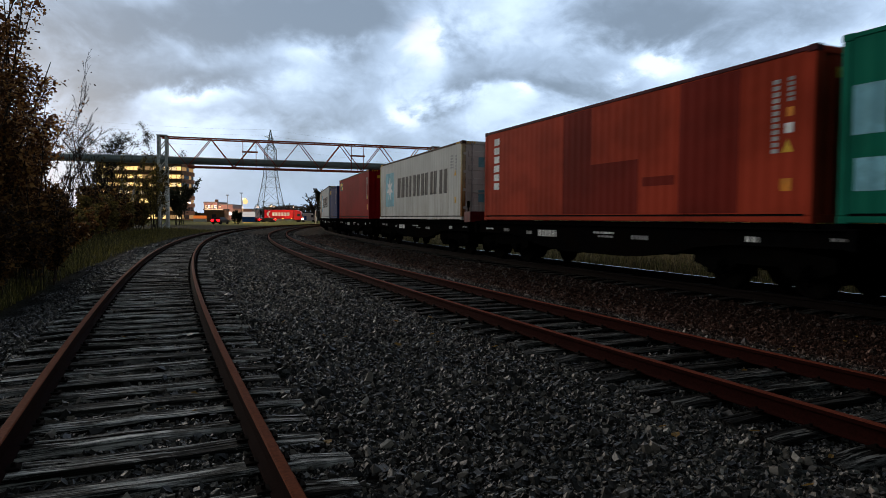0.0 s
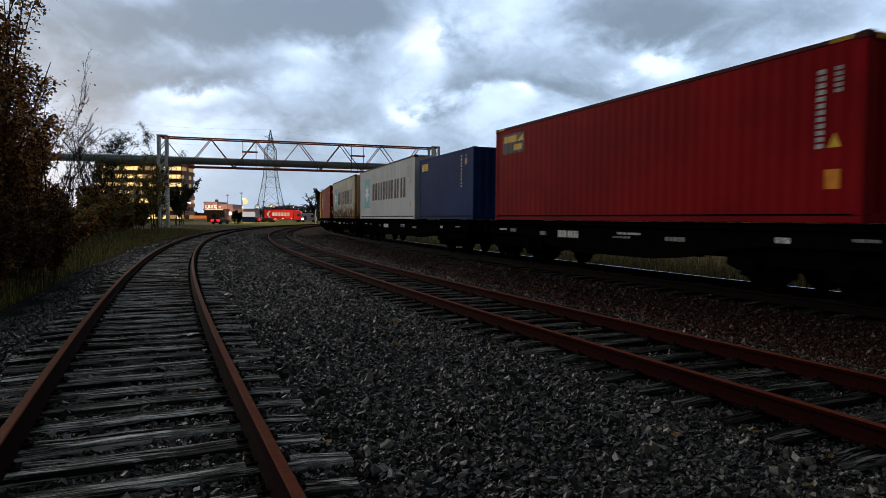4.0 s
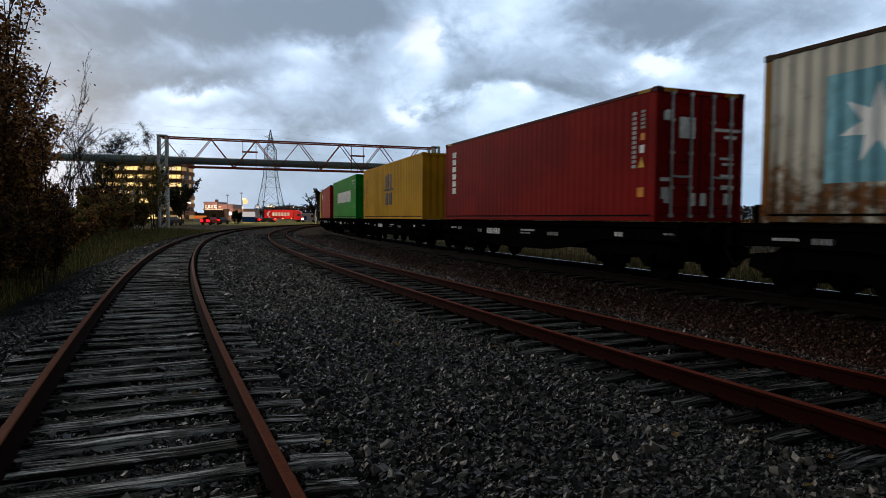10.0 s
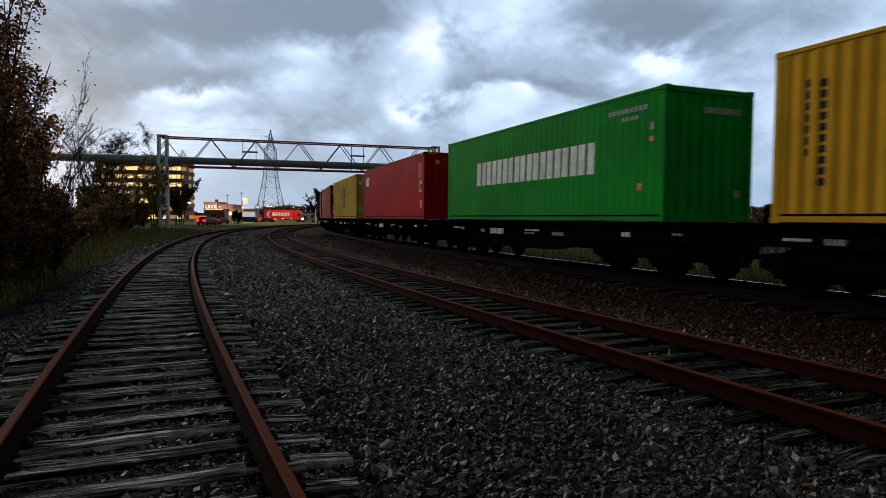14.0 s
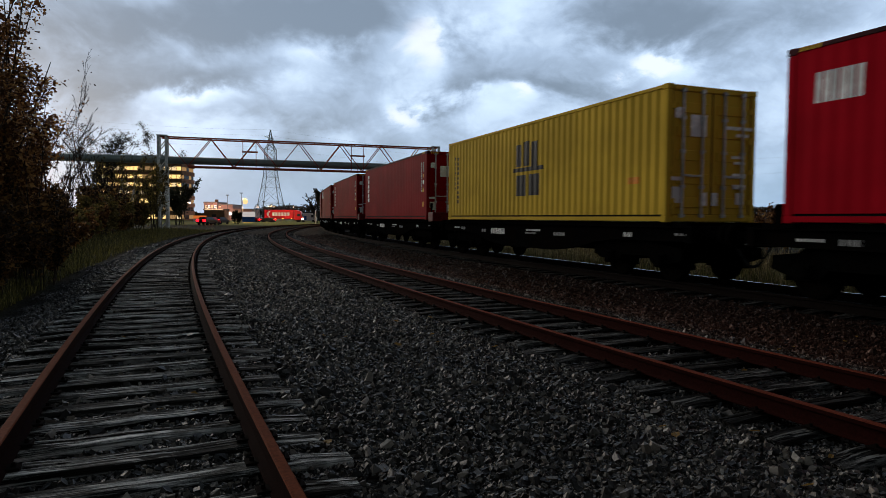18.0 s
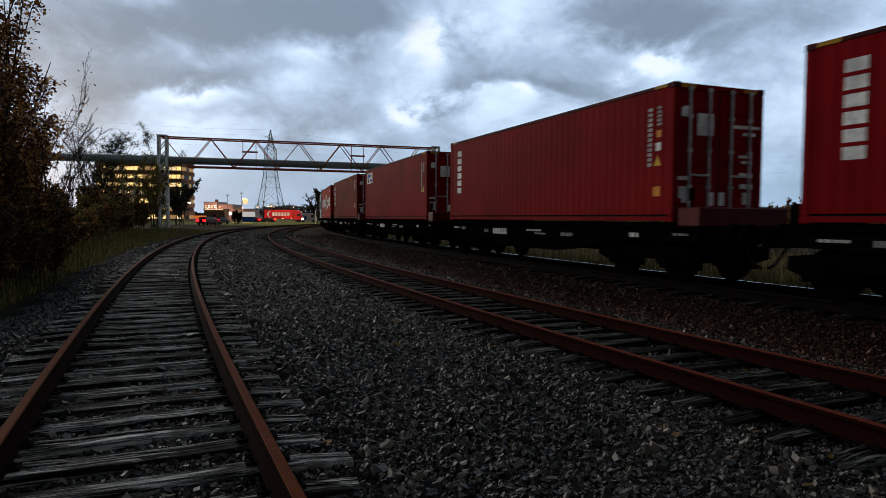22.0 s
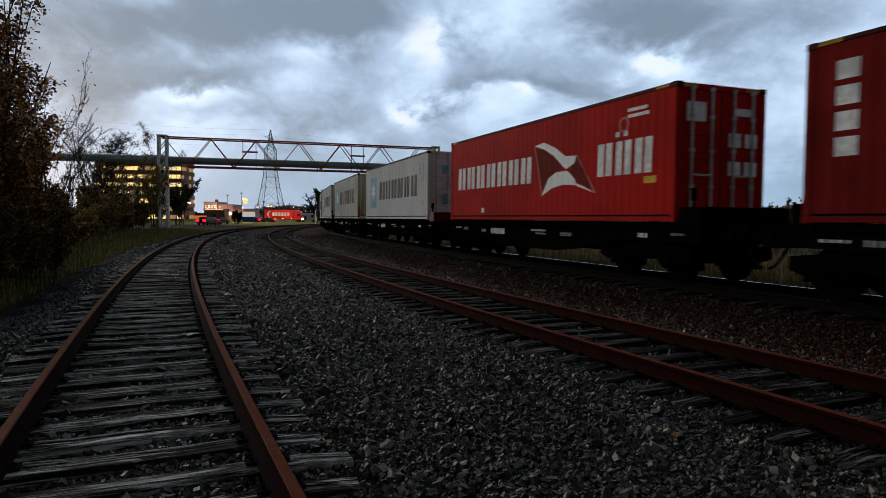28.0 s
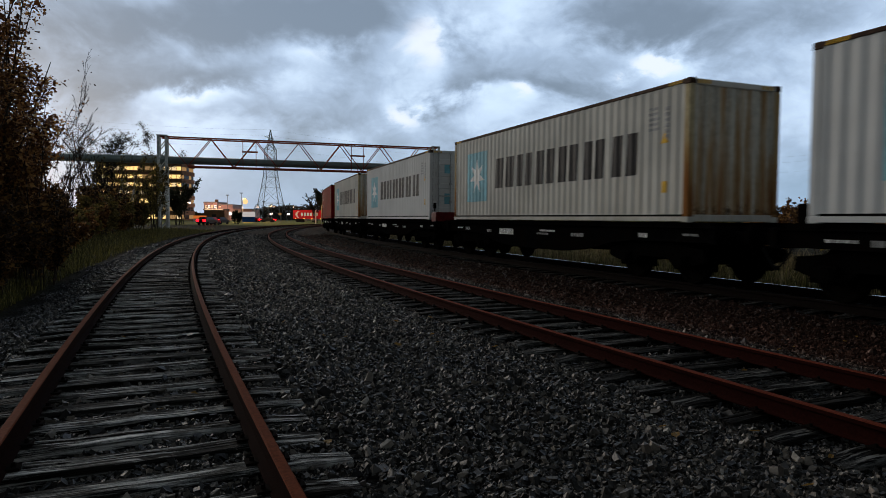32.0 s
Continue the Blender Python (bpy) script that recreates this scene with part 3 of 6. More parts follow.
# ---- gravel ----
def build_gravel():
    rng = np.random.default_rng(5)
    cube = np.array([(x, y, z) for x in (-1, 1) for y in (-1, 1) for z in (-1, 1)], float)
    tri = np.array([(0, 1, 3), (0, 3, 2), (4, 6, 7), (4, 7, 5), (0, 4, 5), (0, 5, 1), (2, 3, 7), (2, 7, 6), (0, 2, 6), (0, 6, 4), (1, 5, 7), (1, 7, 3)])
    shapes = [cube * (0.45 + 0.6 * rng.random((8, 3))) for _ in range(32)]
    pts = []
    for r0, r1, dens, size in ((1.3, 4.5, 3000, 0.0128), (4.5, 8.0, 2100, 0.0142), (8.0, 13.0, 1050, 0.0165), (13.0, 22.0, 480, 0.0195), (22.0, 36.0, 190, 0.024), (36.0, 62.0, 40, 0.034)):
        area = 0.5 * radians(80) * (r1 * r1 - r0 * r0)
        n = int(area * dens)
        rr = np.sqrt(rng.uniform(r0 * r0, r1 * r1, n))
        th = rng.uniform(radians(-40), radians(40), n)
        pts.append(np.stack([rr * np.sin(th), rr * np.cos(th), size * np.exp(rng.normal(0, 0.33, n))], 1))
    n = 42000
    rr, th = np.sqrt(rng.uniform(0.0, 64.0, n)), rng.uniform(radians(40), radians(320), n)
    pts.append(np.stack([rr * np.sin(th), rr * np.cos(th), 0.019 * np.exp(rng.normal(0, 0.33, n))], 1))
    rr, th = np.sqrt(rng.uniform(0.0, 1.7, 1600)), rng.uniform(radians(-40), radians(40), 1600)
    pts.append(np.stack([rr * np.sin(th), rr * np.cos(th), 0.0155 * np.exp(rng.normal(0, 0.33, 1600))], 1))
    pts = np.concatenate(pts)
    keep, zs = [], []
    for i, (x, y, r) in enumerate(pts):
        o1, o2, o3 = offsets(x, y)
        if o1 < -2.0 + 0.7 * noise.noise((x * 0.8, y * 0.8, 0)) or o3 > 1.0:
            continue
        z = level(x, y)
        drop = False
        for k, tr, o in ((1, T1, o1), (2, T2, o2)):
            if 0.66 < abs(o) < 0.84 and r > 0.012:
                drop = True
            if abs(o) < 1.36:
                s = tr[2] * math.atan2(y - tr[1], tr[0] - x)
                ph = ((s - (-125.76 if k == 1 else -146.0)) / PITCH[k] + 0.5) % 1.0 - 0.5
                if abs(ph) * PITCH[k] < 0.11 + r * 0.3:
                    drop = rng.random() < 0.94
        if drop:
            continue
        keep.append(i)
        zs.append(z)
    pts, zs = pts[keep], np.array(zs)
    octa = np.array([(1, 0, 0), (-1, 0, 0), (0, 1, 0), (0, -1, 0), (0, 0, 1), (0, 0, -1)], float) * 1.25
    otri = np.array([(0, 2, 4), (2, 1, 4), (1, 3, 4), (3, 0, 4), (2, 0, 5), (1, 2, 5), (3, 1, 5), (0, 3, 5)])
    chips = [octa * (0.6 + 0.6 * rng.random((6, 3))) + rng.normal(0, 0.22, (6, 3)) for _ in range(32)]
    near = (np.hypot(pts[:, 0], pts[:, 1]) < 8.0) & (np.abs(pts[:, 0]) < 0.84 * pts[:, 1])
    vs, fs, start = [], [], 0
    for sel, kinds, faces in ((near, shapes, tri), (~near, chips, otri)):
        p, h = pts[sel], zs[sel]
        n, k = len(p), len(kinds[0])
        base = np.stack(kinds)[rng.integers(0, 32, n)]
        base = base * (p[:, 2][:, None, None] * np.stack([rng.uniform(0.9, 1.6, n), rng.uniform(0.7, 1.1, n), rng.uniform(0.5, 1.0, n)], 1)[:, None, :])
        q = rng.normal(size=(n, 4)) * (0.6, 0.6, 1.0, 1.0)
        q /= np.linalg.norm(q, axis=1)[:, None]
        x, y, z, w = q.T
        R = np.stack([1 - 2 * (y * y + z * z), 2 * (x * y - z * w), 2 * (x * z + y * w), 2 * (x * y + z * w), 1 - 2 * (x * x + z * z), 2 * (y * z - x * w), 2 * (x * z - y * w), 2 * (y * z + x * w), 1 - 2 * (x * x + y * y)], 1).reshape(n, 3, 3)
        v = np.einsum("nij,nkj->nki", R, base)
        v[:, :, 0] += p[:, 0][:, None]
        v[:, :, 1] += p[:, 1][:, None]
        v[:, :, 2] += (h + p[:, 2] * rng.uniform(-0.3, 1.2 if k == 8 else 0.7, n))[:, None]
        vs.append(v.reshape(-1, 3))
        fs.append((faces[None] + (start + np.arange(n) * k)[:, None, None]).reshape(-1, 3))
        start += n * k
    v, f = np.concatenate(vs), np.concatenate(fs)
    me = bpy.data.meshes.new("gravel")
    me.vertices.add(len(v))
    me.vertices.foreach_set("co", v.reshape(-1).astype(np.float32))
    me.loops.add(len(f) * 3)
    me.loops.foreach_set("vertex_index", f.reshape(-1).astype(np.int32))
    me.polygons.add(len(f))
    me.polygons.foreach_set("loop_start", np.arange(0, len(f) * 3, 3, dtype=np.int32))
    me.materials.append(M_GRAVEL)
    me.update()
    me.shade_flat()
    me.validate()
    tagged(new("ballast_gravel", me), "loose dark grey crushed stone ballast with a few pale stones", "gravel", kind="stuff")


build_gravel()


# ---- containers ----
HC, WID = 2.896, 2.438
PITCH_C = 0.278


def ribs(u0, u1, depth):
    """Corrugation of a wall from u0 to u1: rows of (u, inset)."""
    n = max(1, int((u1 - u0) / PITCH_C))
    step = (u1 - u0) / n
    rows = []
    for k in range(n):
        a = u0 + k * step
        rows += [(a, 0.0), (a + step * 0.26, 0.0), (a + step * 0.50, depth), (a + step * 0.76, depth)]
    return rows + [(u1, 0.0)]


def inset_at(rows, u):
    for (a, da), (b, db) in zip(rows, rows[1:]):
        if a <= u <= b:
            return da + (db - da) * (u - a) / max(1e-6, b - a)
    return 0.0


def clip(poly, u, keep_right):
    out = []
    for (a, b) in zip(poly, poly[1:] + poly[:1]):
        ia, ib = (a[0] >= u) == keep_right, (b[0] >= u) == keep_right
        if ia:
            out.append(a)
        if ia != ib:
            t = (u - a[0]) / (b[0] - a[0])
            out.append((u, a[1] + t * (b[1] - a[1])))
    return out


def painted(g, poly, rows, y_out, lift=0.004):
    """A flat sign of paint, convex in (u, z), laid on the near corrugated wall."""
    lo, hi = min(p[0] for p in poly), max(p[0] for p in poly)
    cuts = [lo] + [u for u, _ in rows if lo + 1e-4 < u < hi - 1e-4] + [hi]
    for a, b in zip(cuts, cuts[1:]):
        q = clip(clip(poly, a, True), b, False)
        if len(q) < 3:
            continue
        g.add([(u, y_out + inset_at(rows, min(max(u, a + 1e-5), b - 1e-5)) - lift, z) for u, z in q], [tuple(range(len(q)))])


def rect(a, b, c, d):
    return [(a, c), (b, c), (b, d), (a, d)]


def side_wall(rows, y_out, sgn, z0, z1):
    """A corrugated sheet; sgn -1: outer face towards -y."""
    g = Geo()
    for u, d in rows:
        y = y_out - sgn * d
        g.v += [(u, y, z0), (u, y, z1)]
    g.f = [(2 * k, 2 * k + 2, 2 * k + 3, 2 * k + 1) if sgn < 0 else (2 * k + 1, 2 * k + 3, 2 * k + 2, 2 * k) for k in range(len(rows) - 1)]
    return g


def end_wall(rows, x_out, sgn, z0, z1):
    g = Geo()
    for u, d in rows:
        x = x_out - sgn * d
        g.v += [(x, u, z0), (x, u, z1)]
    g.f = [(2 * k, 2 * k + 2, 2 * k + 3, 2 * k + 1) if sgn > 0 else (2 * k + 1, 2 * k + 3, 2 * k + 2, 2 * k) for k in range(len(rows) - 1)]
    return g


def build_container(spec):
    name, label, length, mat, doors, deco = spec
    deco = {"rail": M_EDGERAIL if name in ("red", "oxide") else mat, "hazard": name in ("red", "grey", "yellow"), "end_marks": GREEN_END if name == "green" else RED_END if name in ("red", "oxide") else (), **deco}
    box = empty("shipping_container", label, "container", group="containers on the train")
    L, W, H = length / 2, WID / 2, deco.get("height", HC)
    x0, x1 = -L + 0.16, L - 0.16
    rows = ribs(x0, x1, deco.get("ribs", 0.0045))
    ends = ribs(-W + 0.14, W - 0.14, 0.045)
    for sy in (-1, 1):
        part("side_panel", side_wall(rows, sy * (W - 0.012), sy, 0.162, H - 0.08), mat, box)
        part("top_rail", Geo().box(x0, x1, *sorted((sy * W, sy * (W - 0.07))), H - 0.085, H - 0.012, 0.006), deco["rail"], box)
        sill = part("bottom_rail", Geo().box(x0, x1, *sorted((sy * W, sy * (W - 0.09))), 0.02, 0.118, 0.008), mat, box)
        # web painted near-black, standing in for the shade of the recess
        part("rail_web", Geo().box(x0, x1, *sorted((sy * (W - 0.055), sy * (W - 0.085))), 0.118, 0.165), M_RECESS_SHADE, sill, "bottom rail web painted black as recess shade")
        for sx in (-1, 1):
            part("corner_post", Geo().box(*sorted((sx * L * 0.9995, sx * (L - 0.16))), *sorted((sy * W * 0.999, sy * (W - 0.14))), 0.118, H - 0.118, 0.015), deco.get("post", mat), box)
            for z in (0.0, H - 0.118):
                part("corner_casting", Geo().box(*sorted((sx * (L + 0.004), sx * (L - 0.178))), *sorted((sy * (W + 0.004), sy * (W - 0.162))), z, z + 0.118, 0.012), deco["rail"] if z else mat, box)
    roof = Geo()
    for k, (u, d) in enumerate(ribs(x0, x1, 0.02)):
        roof.v += [(u, -W + 0.06, H - 0.025 - d), (u, W - 0.06, H - 0.025 - d)]
    roof.f = [(2 * k, 2 * k + 1, 2 * k + 3, 2 * k + 2) for k in range(len(roof.v) // 2 - 1)]
    part("roof", roof, mat, box)
    part("floor_frame", Geo().box(-L + 0.1, L - 0.1, -W + 0.1, W - 0.1, 0.06, 0.14), M_UNDER, box)
    for sx in (-1, 1):
        part("end_header", Geo().box(*sorted((sx * (L - 0.005), sx * (L - 0.10))), -W + 0.16, W - 0.16, H - 0.13, H - 0.015, 0.008), mat, box)
        part("end_sill", Geo().box(*sorted((sx * (L - 0.005), sx * (L - 0.12))), -W + 0.16, W - 0.16, 0.02, 0.16, 0.008), mat, box)
        if sx == doors:
            for sy in (-1, 1):
                y0, y1 = sorted((sy * 0.012, sy * (W - 0.15)))
                door = part("door", Geo().box(*sorted((sx * (L - 0.03), sx * (L - 0.075))), y0, y1, 0.17, H - 0.14, 0.006), mat, box)
                for k in range(5):
                    zc = 0.42 + k * (H - 0.9) / 4
                    part("raised_panel", Geo().box(*sorted((sx * (L - 0.034), sx * (L - 0.004))), y0 + 0.10, y1 - 0.10, zc - 0.11, zc + 0.11, 0.012), mat, door)
                for yb in (0.30, 0.82):
                    b = Geo().tube((sx * (L + 0.02), sy * yb, 0.10), (sx * (L + 0.02), sy * yb, H - 0.08), 0.027, n=8)
                    for z in (0.14, 0.75, 1.5, 2.2, H - 0.13):
                        b.box(*sorted((sx * (L - 0.012), sx * (L + 0.045))), sy * yb - 0.05, sy * yb + 0.05, z - 0.035, z + 0.035)
                    part("locking_bar", b, M_GALV, door, "galvanised locking bar")
                    part("handle", Geo().bar((sx * (L + 0.04), sy * yb, 1.0), (sx * (L + 0.04), sy * (yb - 0.38 if yb > 0.5 else yb + 0.36), 0.98), 0.018, 0.04), M_GALV, door)
                for k in range(4):
                    z = 0.45 + k * 0.66
                    part("hinge", Geo().box(*sorted((sx * (L - 0.02), sx * (L + 0.012))), *sorted((sy * (W - 0.06), sy * (W - 0.22))), z - 0.05, z + 0.05), mat, door)
                part("gasket", Geo().box(*sorted((sx * (L - 0.02), sx * (L - 0.05))), *sorted((sy * (W - 0.155), sy * (W - 0.14))), 0.17, H - 0.14), M_RUBBER, door)
            part("door_seam", Geo().box(*sorted((sx * (L - 0.02), sx * (L - 0.05))), -0.012, 0.012, 0.17, H - 0.14), M_RUBBER, box, "black rubber door seal")
            for y, z, w, h in deco.get("door_plates", ((-0.40, 2.05, 0.42, 0.46), (-0.92, 2.30, 0.22, 0.22), (0.70, 2.05, 0.80, 0.07), (0.82, 1.90, 0.34, 0.07), (0.72, 1.42, 0.36, 0.06), (0.76, 1.30, 0.30, 0.06), (0.74, 1.02, 0.36, 0.10), (0.76, 0.78, 0.34, 0.10), (0.78, 0.52, 0.22, 0.26), (-0.95, 0.92, 0.30, 0.08), (-0.95, 0.58, 0.24, 0.34), (-0.22, 0.50, 0.16, 0.28), (0.08, 0.50, 0.16, 0.28))):
                part("door_label", Geo().box(*sorted((sx * (L - 0.002), sx * (L + 0.004))), y - w / 2, y + w / 2, z - h / 2, z + h / 2), deco.get("plate_mat", M_WHITE), box, "pale door label")
        else:
            part("end_panel", end_wall(ends, sx * (L - 0.03), sx, 0.15, H - 0.12), deco.get("end", mat), box)
            if sx > 0:
                for y, z, w, h, m in deco.get("end_marks", ()):
                    part("marking", Geo().box(L - 0.036, L - 0.025, y - w / 2, y + w / 2, z - h / 2, z + h / 2), m, box)
    if deco.get("hazard"):
        for u in (-L + 0.22, L - 0.62):
            g = Geo()
            for k in range(4):
                g.prism([(u + 0.10 * k, H - 0.085), (u + 0.10 * k + 0.055, H - 0.085), (u + 0.10 * k + 0.085, H - 0.02), (u + 0.10 * k + 0.03, H - 0.02)], -W - 0.004, -W + 0.002)
            part("hazard_stripes", g, M_YELLOW, box, "yellow height warning stripes")
        for y in (-W + 0.2, W - 0.55):
            g = Geo()
            for k in range(4):
                g.box(L - 0.006, L + 0.001, y + 0.09 * k, y + 0.09 * k + 0.05, H - 0.11, H - 0.03)
            part("hazard_stripes", g, M_YELLOW, box, "yellow height warning stripes")
    y_out = -(W - 0.012)
    groups = {}
    for shape, m, pname in deco.get("shapes", ()):
        groups.setdefault((pname, m.name), [m, []])[1].append(shape)
    for (pname, _), (m, shapes) in groups.items():
        polys = [s if isinstance(s[0][0], tuple) else [s] for s in shapes]
        for group in polys:
            g = Geo()
            for s in group:
                poly = [(u - L, z) for u, z in s]
                painted(g, poly, rows, y_out, 0.009 if pname in ("logo_star", "logo_mark") else 0.004)
            part(pname, g, m, box)
    if deco.get("patches"):
        for (a, b, c, d), pm in deco["patches"]:
            g = Geo()
            painted(g, rect(a - L, b - L, c, d), rows, y_out, 0.0025)
            part("paint_patch", g, pm, box, "repainted patch of a darker red")
    return box


def blocks(u0, u1, z0, z1, n, mat, gap=0.18, notch=True):
    """A brand name as n plain blocks in its colour."""
    step = (u1 - u0) / n
    spans = [(u0 + k * step + step * gap / 2, u0 + (k + 1) * step - step * gap / 2) for k in range(n)]
    return [(rect(a, b, z0, z1), mat, "letter_block") for a, b in spans] if not notch else bars(spans, z0, z1, mat)


def bars(spans, z0, z1, mat, thick=0.42, lean=0.05):
    """A brand name as pairs of plain upright bars."""
    out = []
    for a, b in spans:
        w = b - a
        for p in (0.0, 1.0 - thick):
            out.append(([(a + w * p, z0), (a + w * (p + thick), z0), (a + w * (p + thick + lean), z1), (a + w * (p + lean), z1)], mat, "letter_bar"))
    return out


def stack(u0, u1, z0, z1, n, mat, gap=0.25):
    out = []
    step = (z1 - z0) / n
    for k in range(n):
        out.append((rect(u0, u1, z0 + k * step + step * gap / 2, z0 + (k + 1) * step - step * gap / 2), mat, "letter_block"))
    return out


def lines(u0, u1, z0, z1, n, mat, seed=0):
    """Unreadable small print as bars."""
    rng = random.Random(seed)
    step = (z1 - z0) / n
    out = []
    for k in range(n):
        a = z0 + k * step
        out.append((rect(u0, u1 - (u1 - u0) * rng.uniform(0, 0.45), a, a + step * 0.55), mat, "marking"))
    return out


def column(u, z0, z1, mat, n=9, w=0.11):
    step = (z1 - z0) / n
    return [(rect(u, u + w, z0 + k * step, z0 + (k + 0.68) * step), mat, "marking") for k in range(n)]


def triangle(u, z, s, mat):
    return [([(u, z), (u + s, z), (u + s / 2, z + s)], mat, "warning_label")]


def star(u, z, r, mat, n=7):
    tris = []
    for k in range(n):
        t = math.pi / 2 + 2 * math.pi * k / n
        a, b = t - math.pi / n, t + math.pi / n
        tris.append([(u, z), (u + 0.4 * r * math.cos(a), z + 0.4 * r * math.sin(a)), (u + r * math.cos(t), z + r * math.sin(t)), (u + 0.4 * r * math.cos(b), z + 0.4 * r * math.sin(b))])
    return [(tris, mat, "logo_star")]


def end_column(y, z0, z1, n, mat, w=0.12):
    step = (z1 - z0) / n
    return [(y, z0 + (k + 0.5) * step, w, step * 0.66, mat) for k in range(n)]


RED_END = end_column(0.72, 1.25, 2.55, 11, M_GREYMARK) + [(-0.62, 2.48, 0.20, 0.17, M_YELLOW), (0.74, 0.62, 0.30, 0.30, M_ORANGE)]
GREEN_END = [(-0.12 + 0.13 * k, 2.42, 0.09, 0.13, M_GREYMARK) for k in range(8)] + [(0.80, 0.62, 0.16, 0.16, M_GREYMARK)]
P_OXIDE = paint("oxide_red_paint", (0.37, 0.046, 0.022), 0.10, 0.35)
P_BROWNRED = paint("brown_red_paint", (0.215, 0.008, 0.008), 0.12, 0.3)
P_DULLRED = paint("dull_red_paint", (0.18, 0.013, 0.010), 0.15, 0.35)
P_DARKRED = paint("dark_red_paint", (0.215, 0.006, 0.009), 0.08, 0.25)
P_BRIGHTRED = paint("bright_red_paint", (0.38, 0.004, 0.013), 0.05, 0.2)
P_HAMRED = paint("signal_red_paint", (0.42, 0.013, 0.010), 0.12, 0.25)
P_FADED = paint("faded_red_paint", (0.50, 0.20, 0.17), 0.10, 0.3)
P_PATCH = paint("patch_red_paint", (0.17, 0.018, 0.012), 0.10, 0.3)
P_WHITE = paint("pale_grey_paint", (0.60, 0.60, 0.59), 0.10, 0.12)
P_SPOTTED = paint("rust_spotted_grey_paint", (0.62, 0.62, 0.59), 0.48, 0.15)
P_WHITE2 = paint("stained_grey_paint", (0.56, 0.545, 0.50), 0.30, 0.2)
P_RUSTY = paint("rusty_grey_paint", (0.68, 0.64, 0.54), 0.95, 0.25)
P_STAINEND = streaked("stained_end_paint", (0.55, 0.53, 0.46), 0.55)
P_RUSTEND = streaked("rusted_end_paint", (0.50, 0.42, 0.26), 0.62)
P_POST = streaked("rust_stained_post", (0.50, 0.42, 0.26), 0.75)
P_RUSTPOST = streaked("rusted_post", (0.36, 0.18, 0.06), 0.95)
P_BLUE = paint("dark_blue_paint", (0.014, 0.034, 0.115), 0.06, 0.25)
P_YELLOW = paint("ochre_yellow_paint", (0.60, 0.31, 0.020), 0.10, 0.2)
P_YELLOW2 = paint("lemon_yellow_paint", (0.56, 0.36, 0.040), 0.08, 0.2)
P_GREEN = paint("green_paint", (0.006, 0.25, 0.024), 0.05, 0.25)
P_TEAL = paint("teal_paint", (0.010, 0.15, 0.095), 0.08, 0.3)


def deco_grey(star_panel=True, extra=(), worn=False):
    s = []
    if star_panel:
        s += [(rect(1.16, 2.80, 0.64, 2.33), M_BLUELABEL, "logo_panel")]
    s += star(1.99, 1.50, 0.62, M_STAR)
    s += bars(((3.40, 4.68), (4.86, 5.80), (6.05, 7.02), (7.26, 8.16), (8.46, 9.30), (9.62, 10.55)), 1.04, 1.99, M_BLACKMARK)
    s += lines(10.95, 11.35, 1.95, 2.5, 5, M_GREYMARK, 3) + column(11.45, 1.75, 2.45, M_GREYMARK, 6, 0.14) + triangle(11.32, 1.66, 0.26, M_YELLOW) + [(rect(11.38, 11.56, 0.62, 0.86), M_YELLOW, "warning_label")]
    out = {"shapes": s + list(extra), "ribs": 0.014, "rail": M_TOPRAIL, "door_plates": ((-0.42, 2.12, 0.30, 0.36), (-0.45, 0.88, 0.24, 0.44)), "plate_mat": M_BLUELABEL}
    if worn:
        out["post"], out["end"] = (P_RUSTPOST, P_RUSTEND) if worn == "rust" else (P_POST, P_STAINEND)
    return out


def deco_vertical(n, z0, z1, mat=M_WHITE, u=0.68, w=0.36, right=True):
    s = stack(u, u + w, z0, z1, n, mat)
    if right:
        s += column(11.36, 1.2, 2.48, M_GREYMARK, 12, 0.14) + column(11.66, 2.05, 2.48, M_GREYMARK, 5, 0.13) + [(rect(11.65, 11.79, 1.80, 1.95), M_ORANGE, "warning_label"), (rect(11.62, 11.79, 1.52, 1.69), M_WHITE, "warning_label")] + triangle(11.57, 1.2, 0.23, M_YELLOW)
        s += [(rect(11.56, 11.79, 0.55, 0.76), M_ORANGE, "orange_label")]
    return {"shapes": s}


def deco_plate(colour_a, colour_b):
    s = [(rect(0.48, 1.82, 2.06, 2.66), colour_b, "logo_panel"), (rect(0.56, 1.40, 2.40, 2.60), colour_a, "logo_mark"), (rect(1.2, 1.72, 2.14, 2.32), colour_a, "logo_mark"),
         ([(1.42, 2.40), (1.78, 2.40), (1.78, 2.62)], M_YELLOW, "logo_mark"), (rect(0.60, 0.92, 2.12, 2.34), M_BLACKMARK, "logo_mark")]
    s += column(11.36, 1.2, 2.48, M_GREYMARK, 12, 0.14) + column(11.66, 2.05, 2.48, M_GREYMARK, 5, 0.13) + triangle(11.57, 1.2, 0.23, M_YELLOW)
    return s


def deco_m():
    s = [(rect(a, b, c, d), M_BLACKMARK, "letter_block") for a, b, c, d in ((5.45, 5.80, 1.62, 2.28), (5.92, 6.27, 1.62, 2.34), (6.40, 6.76, 1.56, 2.30), (5.30, 7.10, 1.46, 1.58), (5.48, 6.10, 0.74, 1.36), (6.24, 6.86, 0.74, 1.36))]
    s += column(0.83, 0.61, 2.36, M_BLACKMARK, 10, 0.13) + column(0.58, 1.1, 2.4, M_BLACKMARK, 7, 0.07)
    s += [(rect(10.9, 11.3, 0.85, 1.0), M_ORANGE, "warning_label")]
    return {"shapes": s, "ribs": 0.018}


